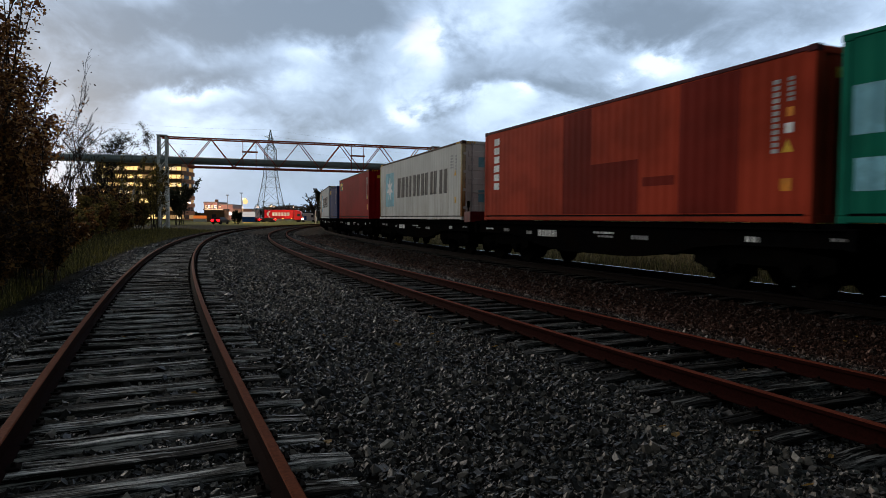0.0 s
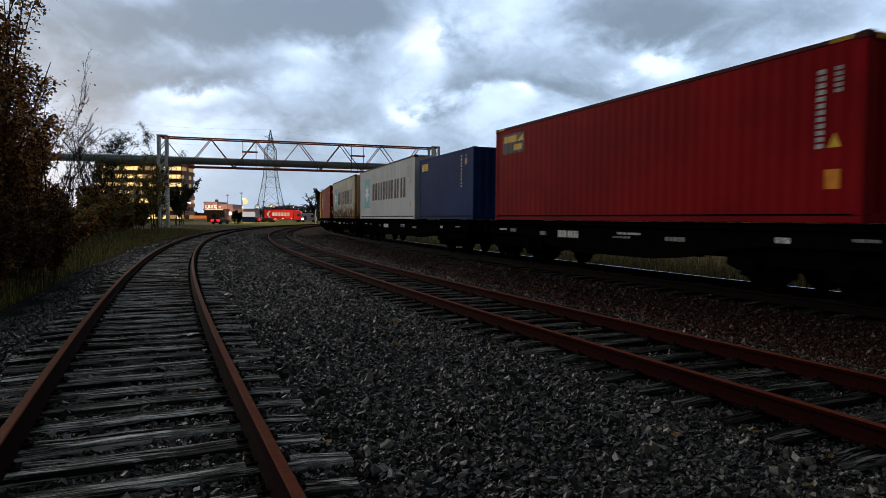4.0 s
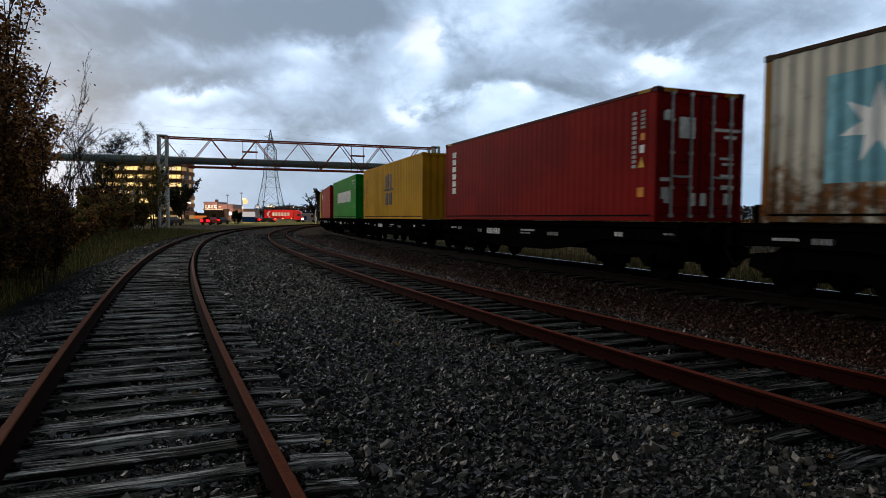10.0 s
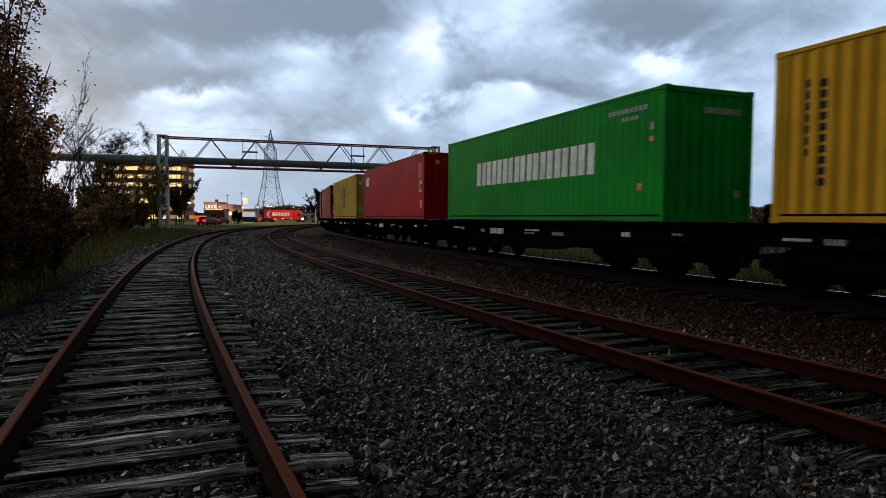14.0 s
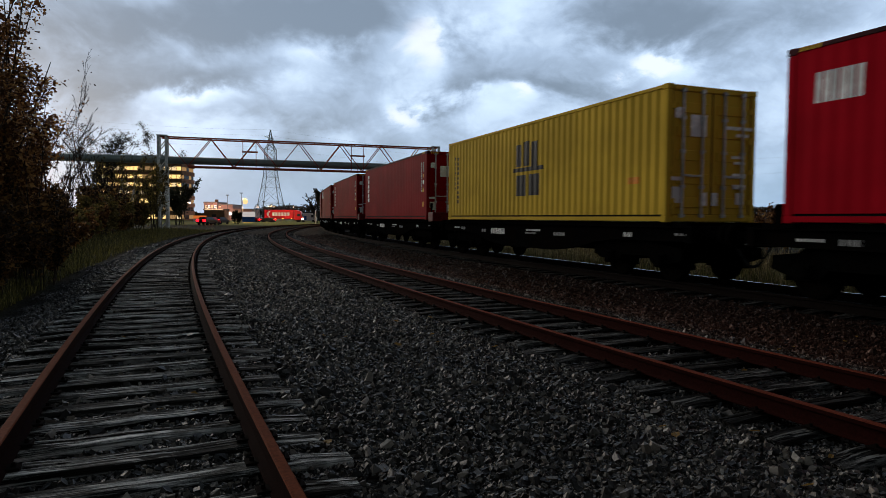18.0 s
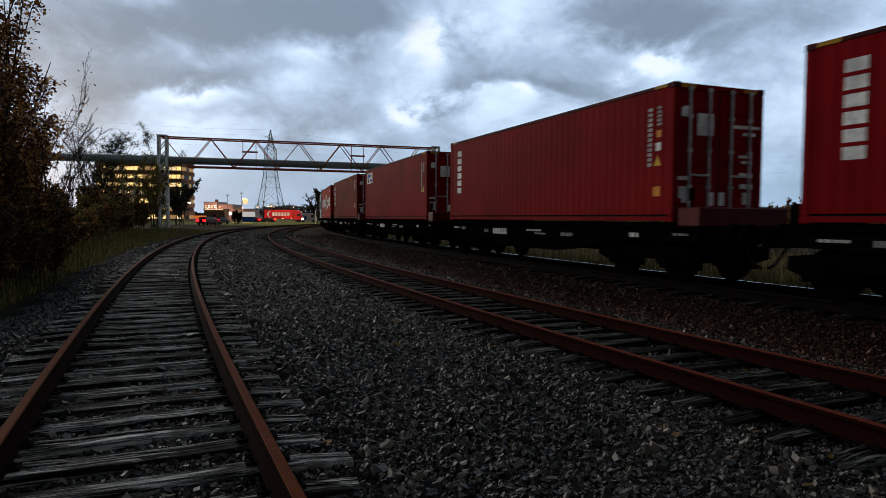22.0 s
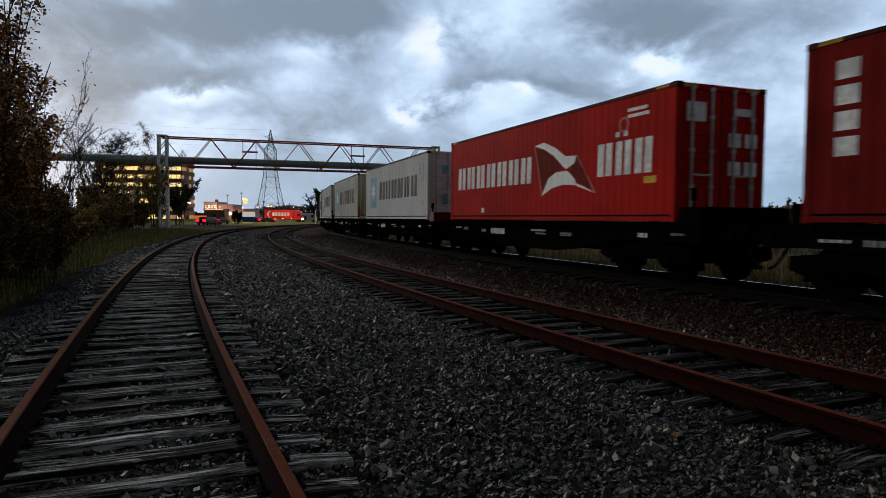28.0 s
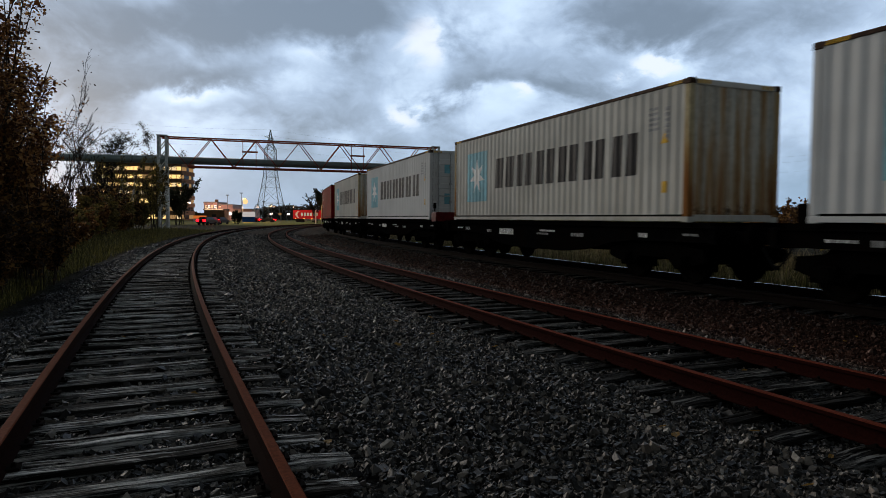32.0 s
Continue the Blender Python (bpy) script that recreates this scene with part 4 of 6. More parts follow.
def deco_flag():
    s = blocks(0.65, 6.25, 1.09, 1.86, 7, M_WHITE, gap=0.22)
    s += blocks(9.38, 11.5, 1.08, 1.86, 3, M_WHITE, gap=0.2)
    s += [(rect(10.16, 10.30, 1.96, 2.08), M_WHITE, "letter_block"), (rect(10.46, 10.60, 1.96, 2.08), M_WHITE, "letter_block")]
    # the swallow-tailed emblem: two white waves across a darker red cloth
    s += [([[(6.45, 2.04), (6.91, 1.98), (6.84, 0.81)], [(6.91, 1.98), (7.43, 1.75), (7.25, 1.20), (6.84, 0.81)], [(7.43, 1.75), (7.87, 1.45), (7.25, 1.20)]], P_PATCH, "logo_panel"),
          ([[(8.54, 1.68), (8.95, 1.23), (8.55, 1.03), (8.19, 1.33)], [(8.95, 1.23), (9.26, 0.77), (8.55, 1.03)]], P_PATCH, "logo_panel"),
          ([[(6.35, 2.14), (6.90, 2.19), (6.91, 2.0)], [(6.90, 2.19), (7.52, 1.98), (7.43, 1.77), (6.91, 2.0)], [(7.52, 1.98), (8.0, 1.72), (7.87, 1.47), (7.43, 1.77)], [(8.0, 1.72), (8.52, 1.69), (8.45, 1.51), (8.05, 1.37), (7.87, 1.47)]], M_STAR, "logo_mark"),
          ([[(6.79, 0.70), (7.15, 1.17), (7.54, 1.32), (7.36, 0.90)], [(7.54, 1.32), (8.10, 1.33), (7.93, 0.97), (7.36, 0.90)], [(8.10, 1.33), (8.46, 1.10), (8.55, 0.93), (7.93, 0.97)], [(8.46, 1.0), (8.88, 0.88), (9.38, 0.70), (8.55, 0.91)]], M_STAR, "logo_mark"),
          ([(6.34, 2.14), (6.40, 2.14), (6.83, 0.70), (6.77, 0.70)], P_FADED, "logo_panel"), ([(8.50, 1.70), (8.56, 1.70), (9.40, 0.72), (9.32, 0.72)], P_FADED, "logo_panel"), (rect(2.76, 2.96, 0.26, 0.42), M_WHITE, "marking")]
    s += [([[(10.24 + 0.22 + r0 * math.cos(a), 2.22 + r0 * math.sin(a)), (10.46 + r1 * math.cos(a), 2.22 + r1 * math.sin(a)), (10.46 + r1 * math.cos(a + 0.63), 2.22 + r1 * math.sin(a + 0.63)), (10.46 + r0 * math.cos(a + 0.63), 2.22 + r0 * math.sin(a + 0.63))] for a in [0.628 * k for k in range(10)]], P_FADED, "scuff") for r0, r1 in ((0.13, 0.19),)]
    s += lines(10.6, 11.6, 2.35, 2.62, 2, M_WHITE, 5) + [(rect(11.2, 11.6, 0.85, 1.0), M_YELLOW, "warning_label")]
    return {"shapes": s, "door_plates": ((0.55, 2.35, 0.5, 0.16), (-0.7, 2.3, 0.5, 0.4), (0.35, 1.75, 0.34, 0.3), (0.8, 1.75, 0.34, 0.3), (0.35, 1.15, 0.34, 0.3), (0.8, 1.15, 0.34, 0.3))}


def spec_rows():
    small = column(11.36, 1.2, 2.48, M_GREYMARK, 12, 0.14) + column(11.66, 2.05, 2.48, M_GREYMARK, 5, 0.13)
    oxide = deco_vertical(6, 0.95, 2.65)
    oxide["patches"] = (((4.78, 6.05, 0.18, 2.79), P_PATCH), ((9.12, 10.66, 0.18, 2.79), P_PATCH), ((6.05, 7.85, 0.18, 1.40), P_PATCH), ((8.0, 9.0, 0.78, 0.98), P_PATCH))
    blue = {"shapes": blocks(0.35, 1.15, 2.05, 2.35, 5, M_YELLOW, gap=0.1, notch=False) + column(4.85, 1.2, 2.42, M_GREYMARK, 10) + column(5.3, 2.0, 2.4, M_GREYMARK, 4) + [(rect(5.25, 5.45, 2.05, 2.2), M_YELLOW, "warning_label")], "height": 2.591}
    green = {"shapes": blocks(2.64, 9.66, 1.17, 1.94, 9, M_WHITE, gap=0.10) + [(rect(10.2 + 0.16 * k, 10.3 + 0.16 * k, 2.46, 2.57), M_GREYMARK, "marking") for k in range(9)] + [(rect(10.7 + 0.16 * k, 10.8 + 0.16 * k, 2.28, 2.37), M_GREYMARK, "marking") for k in range(4)] + [(rect(11.7, 11.82, 2.0, 2.16), M_GREYMARK, "marking"), (rect(11.7, 11.82, 1.75, 1.85), M_ORANGE, "warning_label")] + [(rect(11.3, 11.45, 0.7, 0.85), M_ORANGE, "warning_label")]}
    cai = {"shapes": blocks(0.5, 1.3, 1.93, 2.42, 3, M_WHITE, gap=0.08) + small + triangle(11.57, 1.2, 0.23, M_YELLOW) + [(rect(11.56, 11.82, 0.52, 0.84), M_ORANGE, "orange_label"), (rect(11.65, 11.79, 1.80, 1.95), M_ORANGE, "warning_label"), (rect(11.62, 11.79, 1.52, 1.69), M_WHITE, "warning_label")]}
    gold = deco_vertical(4, 1.0, 2.58, M_WHITE, 0.52, 0.36, False)
    gold["shapes"] += lines(10.95, 11.5, 1.95, 2.55, 4, M_GREYMARK, 7) + [(rect(11.1, 11.4, 0.7, 1.0), M_GREYMARK, "warning_label")]
    teal = {"shapes": [(rect(0.25, 0.75, 0.5, 1.0), M_BLUELABEL, "logo_panel"), (rect(0.2, 0.7, 1.35, 2.1), M_BLUELABEL, "logo_panel")] + column(1.2, 0.7, 2.2, M_GREYMARK, 6, 0.4)}
    L40, L20 = 12.192, 6.058
    grey = "{} pale grey shipping container with black block lettering and star"
    return [
        (-144.25, "w", ("teal", "teal green shipping container with pale patches", L40, P_TEAL, 1, teal)),
        (-131.69, "w", ("oxide", "oxide red shipping container with darker repainted patches", L40, P_OXIDE, -1, oxide)),
        (-117.55, "w", ("grey", grey.format("weathered rust-spotted"), L40, P_SPOTTED, 1, deco_grey(True, worn=True))),
        (-102.48, "w", ("red", "dark red shipping container with a yellow and black logo plate", L40, P_DARKRED, -1, {"shapes": deco_plate(M_YELLOW, M_BLACKMARK) + [(rect(11.54, 11.80, 0.55, 0.86), M_ORANGE, "orange_label")]})),
        (-91.51, "a", ("blue", "short dark blue shipping container with small yellow lettering", L20, P_BLUE, -1, blue)),
        (-81.87, "b", ("grey", grey.format("clean"), L40, P_WHITE, -1, deco_grey(True))),
        (-67.74, "w", ("rusty", grey.format("heavily rusted"), L40, P_RUSTY, -1, deco_grey(True, worn="rust"))),
        (-52.92, "w", ("red", "brown red shipping container with upright white lettering", L40, P_BROWNRED, 1, deco_vertical(6, 0.95, 2.55))),
        (-37.92, "w", ("yellow", "ochre yellow shipping container with black block logo", L40, P_YELLOW, -1, deco_m())),
        (-23.14, "w", ("green", "bright green shipping container with white block lettering", L40, P_GREEN, -1, green)),
        (-8.12, "w", ("red", "crimson red shipping container with a small white logo", L40, P_BRIGHTRED, -1, cai)),
        (6.83, "w", ("yellow", "lemon yellow shipping container with black block logo", L40, P_YELLOW2, 1, deco_m())),
        (21.60, "w", ("red", "dark red shipping container with upright white lettering and door labels", L40, P_DARKRED, 1, deco_vertical(6, 0.95, 2.55))),
        (36.68, "w", ("red", "dark red shipping container with upright white lettering", L40, P_DARKRED, 1, deco_vertical(6, 0.95, 2.55))),
        (51.62, "w", ("red", "brown red shipping container with a blue and white logo plate", L40, P_BROWNRED, 1, {"shapes": deco_plate(M_BLUE, M_WHITE)})),
        (66.63, "w", ("red", "brown red shipping container with large upright white lettering", L40, P_DULLRED, 1, gold)),
        (81.68, "w", ("red", "signal red shipping container with white flag emblem and lettering", L40, P_HAMRED, 1, deco_flag())),
        (96.56, "w", ("grey", grey.format("clean"), L40, P_WHITE, 1, deco_grey(True))),
        (111.35, "w", ("grey", grey.format("stained"), L40, P_WHITE2, -1, deco_grey(True, worn=True))),
        (126.33, "w", ("grey", grey.format("clean"), L40, P_WHITE, 1, deco_grey(True))),
        (141.2, "w", ("grey", grey.format("stained"), L40, P_WHITE2, -1, deco_grey(True, worn=True))),
        (156.1, "w", ("red", "brown red shipping container with upright white lettering", L40, P_BROWNRED, -1, deco_vertical(6, 0.95, 2.55))),
    ]


DECK = 1.272
SPECS = spec_rows()
CONTAINERS = [(s, build_container(spec)) for s, _, spec in SPECS]


# ---- wagons ----
def wheelset_geo():
    g = Geo()
    for sy in (-1, 1):
        prof = [(0.675, 0.20), (0.68, 0.485), (0.708, 0.485), (0.716, 0.460), (0.81, 0.452), (0.812, 0.38), (0.775, 0.36), (0.765, 0.22), (0.80, 0.15), (0.82, 0.09)]
        rows = [(sy * y, r) for y, r in prof]
        g.lathe(rows if sy < 0 else rows[::-1], 24)
        # balance marks on the disc
        for k in range(3):
            t = 2 * math.pi * k / 3
            g.box(0.27 * math.cos(t) - 0.03, 0.27 * math.cos(t) + 0.03, *sorted((sy * 0.765, sy * 0.80)), 0.27 * math.sin(t) - 0.03, 0.27 * math.sin(t) + 0.03)
    g.tube((0, -0.98, 0), (0, 0.98, 0), 0.08, n=12)
    return g


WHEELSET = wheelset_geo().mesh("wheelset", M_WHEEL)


def bogie_geo():
    """A two-axle bogie frame with springs and axle boxes; the origin at rail height under the pivot."""
    g = Geo()
    for sy in (-1, 1):
        y0, y1 = sorted((sy * 0.92, sy * 1.10))
        g.prism([(-1.55, 0.50), (-1.25, 0.40), (-0.62, 0.36), (-0.45, 0.52), (0.45, 0.52), (0.62, 0.36), (1.25, 0.40), (1.55, 0.50), (1.52, 0.72), (0.8, 0.80), (0.45, 0.86), (-0.45, 0.86), (-0.8, 0.80), (-1.52, 0.72)], y0, y1)
        for sx in (-1, 1):
            g.box(sx * 0.9 - 0.17, sx * 0.9 + 0.17, *sorted((sy * 0.96, sy * 1.17)), 0.30, 0.60, 0.03)
            g.tube((sx * 0.9, sy * 1.17, 0.46), (sx * 0.9, sy * 1.21, 0.46), 0.11, n=10)
            for dx in (-0.27, 0.27):
                for k in range(4):
                    g.tube((sx * 0.9 + dx, sy * 1.02, 0.42 + k * 0.06), (sx * 0.9 + dx, sy * 1.02, 0.455 + k * 0.06), 0.085, n=8)
        g.box(-0.18, 0.18, *sorted((sy * 0.55, sy * 0.95)), 0.50, 0.84, 0.02)
        # brake shoes and hangers
        for sx in (-1, 1):
            for d in (-0.53, 0.53):
                g.box(sx * 0.9 + d - 0.05, sx * 0.9 + d + 0.05, *sorted((sy * 0.68, sy * 0.82)), 0.28, 0.62)
    g.box(-0.30, 0.30, -0.92, 0.92, 0.56, 0.80, 0.02)
    for sx in (-1, 1):
        g.box(sx * 1.5 - 0.06, sx * 1.5 + 0.06, -0.95, 0.95, 0.56, 0.70, 0.01)
    g.tube((0, 0, 0.78), (0, 0, 0.90), 0.22, n=14)
    return g


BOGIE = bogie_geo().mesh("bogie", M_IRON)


def build_wagon(length, pivot, red_end, seed, platforms=True, plus=""):
    """A skeletal container wagon; +x is the way it travels, -y the camera's side."""
    rng = random.Random(seed)
    half = length / 2
    beam = half - 0.62
    wagon = empty("container_wagon", "black skeletal container wagon with white stencilled panels on its sill", "freight wagon", group="wagons of the train")
    inner = pivot - 1.9
    drop = 0.50 if length < 16 else 0.52
    low = [(-beam, 0.90), (-inner - 1.3, 0.88), (-inner - 0.5, 0.80), (-inner + 0.1, 0.66), (-inner + 0.9, drop + 0.06), (-inner + 1.6, drop), (inner - 1.6, drop), (inner - 0.9, drop + 0.06), (inner - 0.1, 0.66), (inner + 0.5, 0.80), (inner + 1.3, 0.88), (beam, 0.90)]
    for sy in (-1, 1):
        g = Geo()
        n = len(low)
        y0, y1 = sorted((sy * 1.16, sy * 1.135))
        vs, fs = [], []
        for x, z in low:
            vs += [(x, y0, z), (x, y0, 1.16), (x, y1, z), (x, y1, 1.16)]
        for k in range(n - 1):
            a, b = 4 * k, 4 * k + 4
            fs += [(a, b, b + 1, a + 1), (a + 3, b + 3, b + 2, a + 2), (a + 1, b + 1, b + 3, a + 3), (a + 2, b + 2, b, a)]
        fs += [(0, 1, 3, 2), (4 * n - 4, 4 * n - 2, 4 * n - 1, 4 * n - 3)]
        g.add(vs, fs)
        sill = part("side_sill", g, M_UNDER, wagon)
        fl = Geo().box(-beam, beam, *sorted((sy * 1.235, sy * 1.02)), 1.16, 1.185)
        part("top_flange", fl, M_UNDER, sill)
        # added dark strip closes the gap below the containers, standing in for shade
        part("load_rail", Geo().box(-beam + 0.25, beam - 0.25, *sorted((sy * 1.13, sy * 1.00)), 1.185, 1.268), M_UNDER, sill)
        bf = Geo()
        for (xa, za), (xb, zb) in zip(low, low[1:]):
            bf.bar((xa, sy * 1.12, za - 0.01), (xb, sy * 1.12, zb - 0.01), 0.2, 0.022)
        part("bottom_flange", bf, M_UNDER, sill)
        if sy < 0:
            # stencilled numbers and notices, unreadable: plain bars
            for u, w, z, h, m in ((-half * 0.78, 0.5, 1.00, 0.05, M_WHITE), (-half * 0.66, 0.35, 0.98, 0.10, M_GREYMARK), (-half * 0.45, 0.30, 0.93, 0.10, M_GREYMARK), (-half * 0.33, 0.95, 0.93, 0.18, M_WHITE),
                                  (half * 0.0, 0.8, 1.0, 0.05, M_WHITE), (half * 0.0 + 0.1, 0.6, 0.91, 0.05, M_GREYMARK), (half * 0.22, 0.55, 0.92, 0.09, M_GREYMARK), (half * 0.62, 0.3, 0.98, 0.10, M_WHITE), (half * 0.82, 0.4, 1.02, 0.05, M_GREYMARK)):
                u += rng.uniform(-0.25, 0.25)
                k, x = max(1, int(w / 0.16)), u
                while x < u + w:
                    d = rng.uniform(0.07, 0.15)
                    part("marking", Geo().box(x, min(u + w, x + d * 0.55), -1.166, -1.1605, z - h / 2, z + h / 2), m, sill)
                    x += d
    part("centre_sill", Geo().box(-half + 0.62, half - 0.62, -0.25, 0.25, 0.86, 1.12, 0.01), M_UNDER, wagon)
    x = -beam + 0.4
    while x < beam:
        part("cross_beam", Geo().box(x - 0.07, x + 0.07, -1.13, 1.13, 0.92, 1.13), M_UNDER, wagon)
        x += 1.62
    for sx in (-1, 1):
        part("headstock", Geo().box(*sorted((sx * (half - 0.62), sx * (half - 0.80))), -1.25, 1.25, 0.84, 1.20, 0.02), M_UNDER, wagon)
        inner_x = 6.16 if length < 16 else half - 0.95
        if sx < 0 and platforms:
            part("end_box", Geo().box(-(half - 0.66), -inner_x, -0.62, 0.62, 1.18, 1.62, 0.03), M_UNDER, wagon)
        if sx > 0 and plus:
            part("end_platform", Geo().box(inner_x, half - 0.66, -1.18, 1.18, 1.18, 1.58, 0.03), M_SILL_RED if plus == "red" else M_UNDER, wagon)
        for sy in (-1, 1):
            b = Geo().tube((sx * (half - 0.62), sy * 0.875, 1.02), (sx * (half - 0.12), sy * 0.875, 1.02), 0.10, 0.085, 12)
            b.tube((sx * (half - 0.12), sy * 0.875, 1.02), (sx * half, sy * 0.875, 1.02), 0.235, 0.225, 16)
            part("buffer", b, M_IRON, wagon)
        c = Geo().hose([(sx * (half - 0.45 + 0.45 * k / 12), -0.32 + 0.02 * k / 12, 0.92 - 0.50 * math.sin(math.pi * k / 24)) for k in range(13)], 0.032)
        part("brake_hose", c, M_RUBBER, wagon)
        h = Geo().box(*sorted((sx * (half - 0.62), sx * (half - 0.25))), -0.04, 0.04, 0.94, 1.10, 0.01)
        h.tube((sx * (half - 0.25), 0, 0.97), (sx * half, 0, 0.86), 0.045, n=8)
        part("coupling", h, M_IRON, wagon)
        bogie = part("bogie", BOGIE, None, wagon, at=pose(sx * pivot, 0, 0))
        for dx in (-0.9, 0.9):
            part("wheelset", WHEELSET, None, bogie, at=pose(dx, 0, 0.46))
    if plus:
        lever = Geo().tube((half - 0.95, -1.14, 1.18), (half - 0.95, -1.14, 1.95), 0.028, n=7)
        lever.box(half - 1.0, half - 0.9, -1.19, -1.09, 1.72, 1.96, 0.015)
        part("handbrake", lever, M_IRON, wagon)
    for x in ((-6.0, 6.0) if length < 16 else (-8.6, -3.1, -2.5, 8.6)):
        for sy in (-1, 1):
            part("spigot", Geo().box(x - 0.10, x + 0.10, *sorted((sy * 1.04, sy * 1.22)), 1.185, 1.272, 0.01), M_IRON, wagon)
    part("brake_gear", Geo().box(-0.9, -0.35, -0.8, -0.3, 0.45, 0.86, 0.04).tube((0.2, 0.4, 0.66), (1.2, 0.4, 0.66), 0.19, n=12), M_IRON, wagon)
    return wagon


WAGONS = []
_kinds = {}
RED_ENDS, BLACK_ENDS = (-117.55, 21.60, 36.68, 51.62, 66.63, 96.56, 126.33), (81.68,)
for s, kind, _ in SPECS:
    if kind == "a":
        WAGONS.append((-85.12, build_wagon(19.74, 7.1, False, 7), 7.1))
    elif kind == "w" and len(WAGONS) < 2:
        WAGONS.append((s if WAGONS else -146.62, build_wagon(14.93, 4.9, False, 30 + len(WAGONS), False), 4.9))
    elif kind == "w":
        plus = "red" if s in RED_ENDS else "black" if s in BLACK_ENDS else ""
        key = (plus, len(WAGONS) % 2)
        if key in _kinds:
            WAGONS.append((s, copy_thing(_kinds[key], Matrix()), 4.9))
        else:
            _kinds[key] = build_wagon(14.93, 4.9, plus == "red", 40 + 7 * len(_kinds), True, plus)
            WAGONS.append((s, _kinds[key], 4.9))


# ---- plants ----
def leaf_material(name, c0, c1, c2):
    m, N, bsdf = material(name, 0.7, 0.0, 0.3)
    r = N.add("ShaderNodeNewGeometry").outputs["Random Per Island"]
    ramp = N.add("ShaderNodeValToRGB", {0: r})
    els = ramp.color_ramp.elements
    els[0].color, els[1].color = (*c0, 1), (*c2, 1)
    els.new(0.6).color = (*c1, 1)
    N.put(bsdf.inputs["Base Color"], ramp.outputs[0])
    thin = N.add("ShaderNodeBsdfTranslucent", {0: ramp.outputs[0]})
    both = N.add("ShaderNodeMixShader", {0: 0.4, 1: bsdf, 2: thin})
    N.add("ShaderNodeOutputMaterial", {0: both}).is_active_output = True
    return m


M_LEAF_RUST = leaf_material("autumn_leaves", (0.035, 0.013, 0.004), (0.15, 0.058, 0.015), (0.45, 0.23, 0.07))
# darker brown leaves for low shrubs, their shaded interior put into the colour
M_LEAF_SHADED = leaf_material("undergrowth_leaves", (0.012, 0.007, 0.003), (0.050, 0.022, 0.007), (0.30, 0.15, 0.04))
M_LEAF_OLIVE = leaf_material("olive_leaves", (0.045, 0.036, 0.010), (0.12, 0.085, 0.020), (0.26, 0.18, 0.05))
M_LEAF_YELLOW = leaf_material("yellowing_leaves", (0.07, 0.055, 0.010), (0.17, 0.125, 0.024), (0.34, 0.25, 0.06))
M_LEAF_DARK = leaf_material("dark_foliage", (0.012, 0.016, 0.008), (0.022, 0.024, 0.010), (0.04, 0.036, 0.014))
M_LEAF_WOODS = leaf_material("far_wood_foliage", (0.020, 0.016, 0.010), (0.040, 0.028, 0.014), (0.07, 0.045, 0.02))
M_GRASS_GREEN = leaf_material("verge_grass", (0.022, 0.022, 0.005), (0.090, 0.080, 0.017), (0.28, 0.23, 0.06))
M_GRASS_DRY = leaf_material("dry_reeds", (0.055, 0.036, 0.014), (0.24, 0.165, 0.068), (0.48, 0.36, 0.17))
M_FALLEN = leaf_material("fallen_leaves", (0.10, 0.055, 0.02), (0.25, 0.14, 0.03), (0.40, 0.27, 0.05))


def leaf_quads(points, size, rng, flat=0.0):
    """Small folded leaves at the points, as arrays of vertices and faces."""
    n = len(points)
    a = rng.normal(size=(n, 3))
    a[:, 2] = a[:, 2] * 0.6 - 0.25
    a /= np.linalg.norm(a, axis=1)[:, None]
    b = np.cross(a, rng.normal(size=(n, 3)))
    b /= np.maximum(1e-6, np.linalg.norm(b, axis=1))[:, None]
    c = np.cross(a, b)
    s = (size * np.exp(rng.normal(0, 0.3, n)))[:, None]
    p = np.asarray(points)
    v = np.stack([p, p + a * s * 0.5 + b * s * 0.28 + c * s * 0.06, p + a * s, p + a * s * 0.5 - b * s * 0.28 + c * s * 0.06], 1).reshape(-1, 3)
    f = (np.array([(0, 1, 2), (0, 2, 3)])[None] + (np.arange(n) * 4)[:, None, None]).reshape(-1, 3)
    return v, f


def raw_mesh(name, v, f, mat):
    me = bpy.data.meshes.new(name)
    me.vertices.add(len(v))
    me.vertices.foreach_set("co", np.asarray(v, np.float32).reshape(-1))
    k = f.shape[1]
    me.loops.add(f.size)
    me.loops.foreach_set("vertex_index", f.reshape(-1).astype(np.int32))
    me.polygons.add(len(f))
    me.polygons.foreach_set("loop_start", np.arange(0, f.size, k, dtype=np.int32))
    me.materials.append(mat)
    me.update()
    me.shade_flat()
    return me


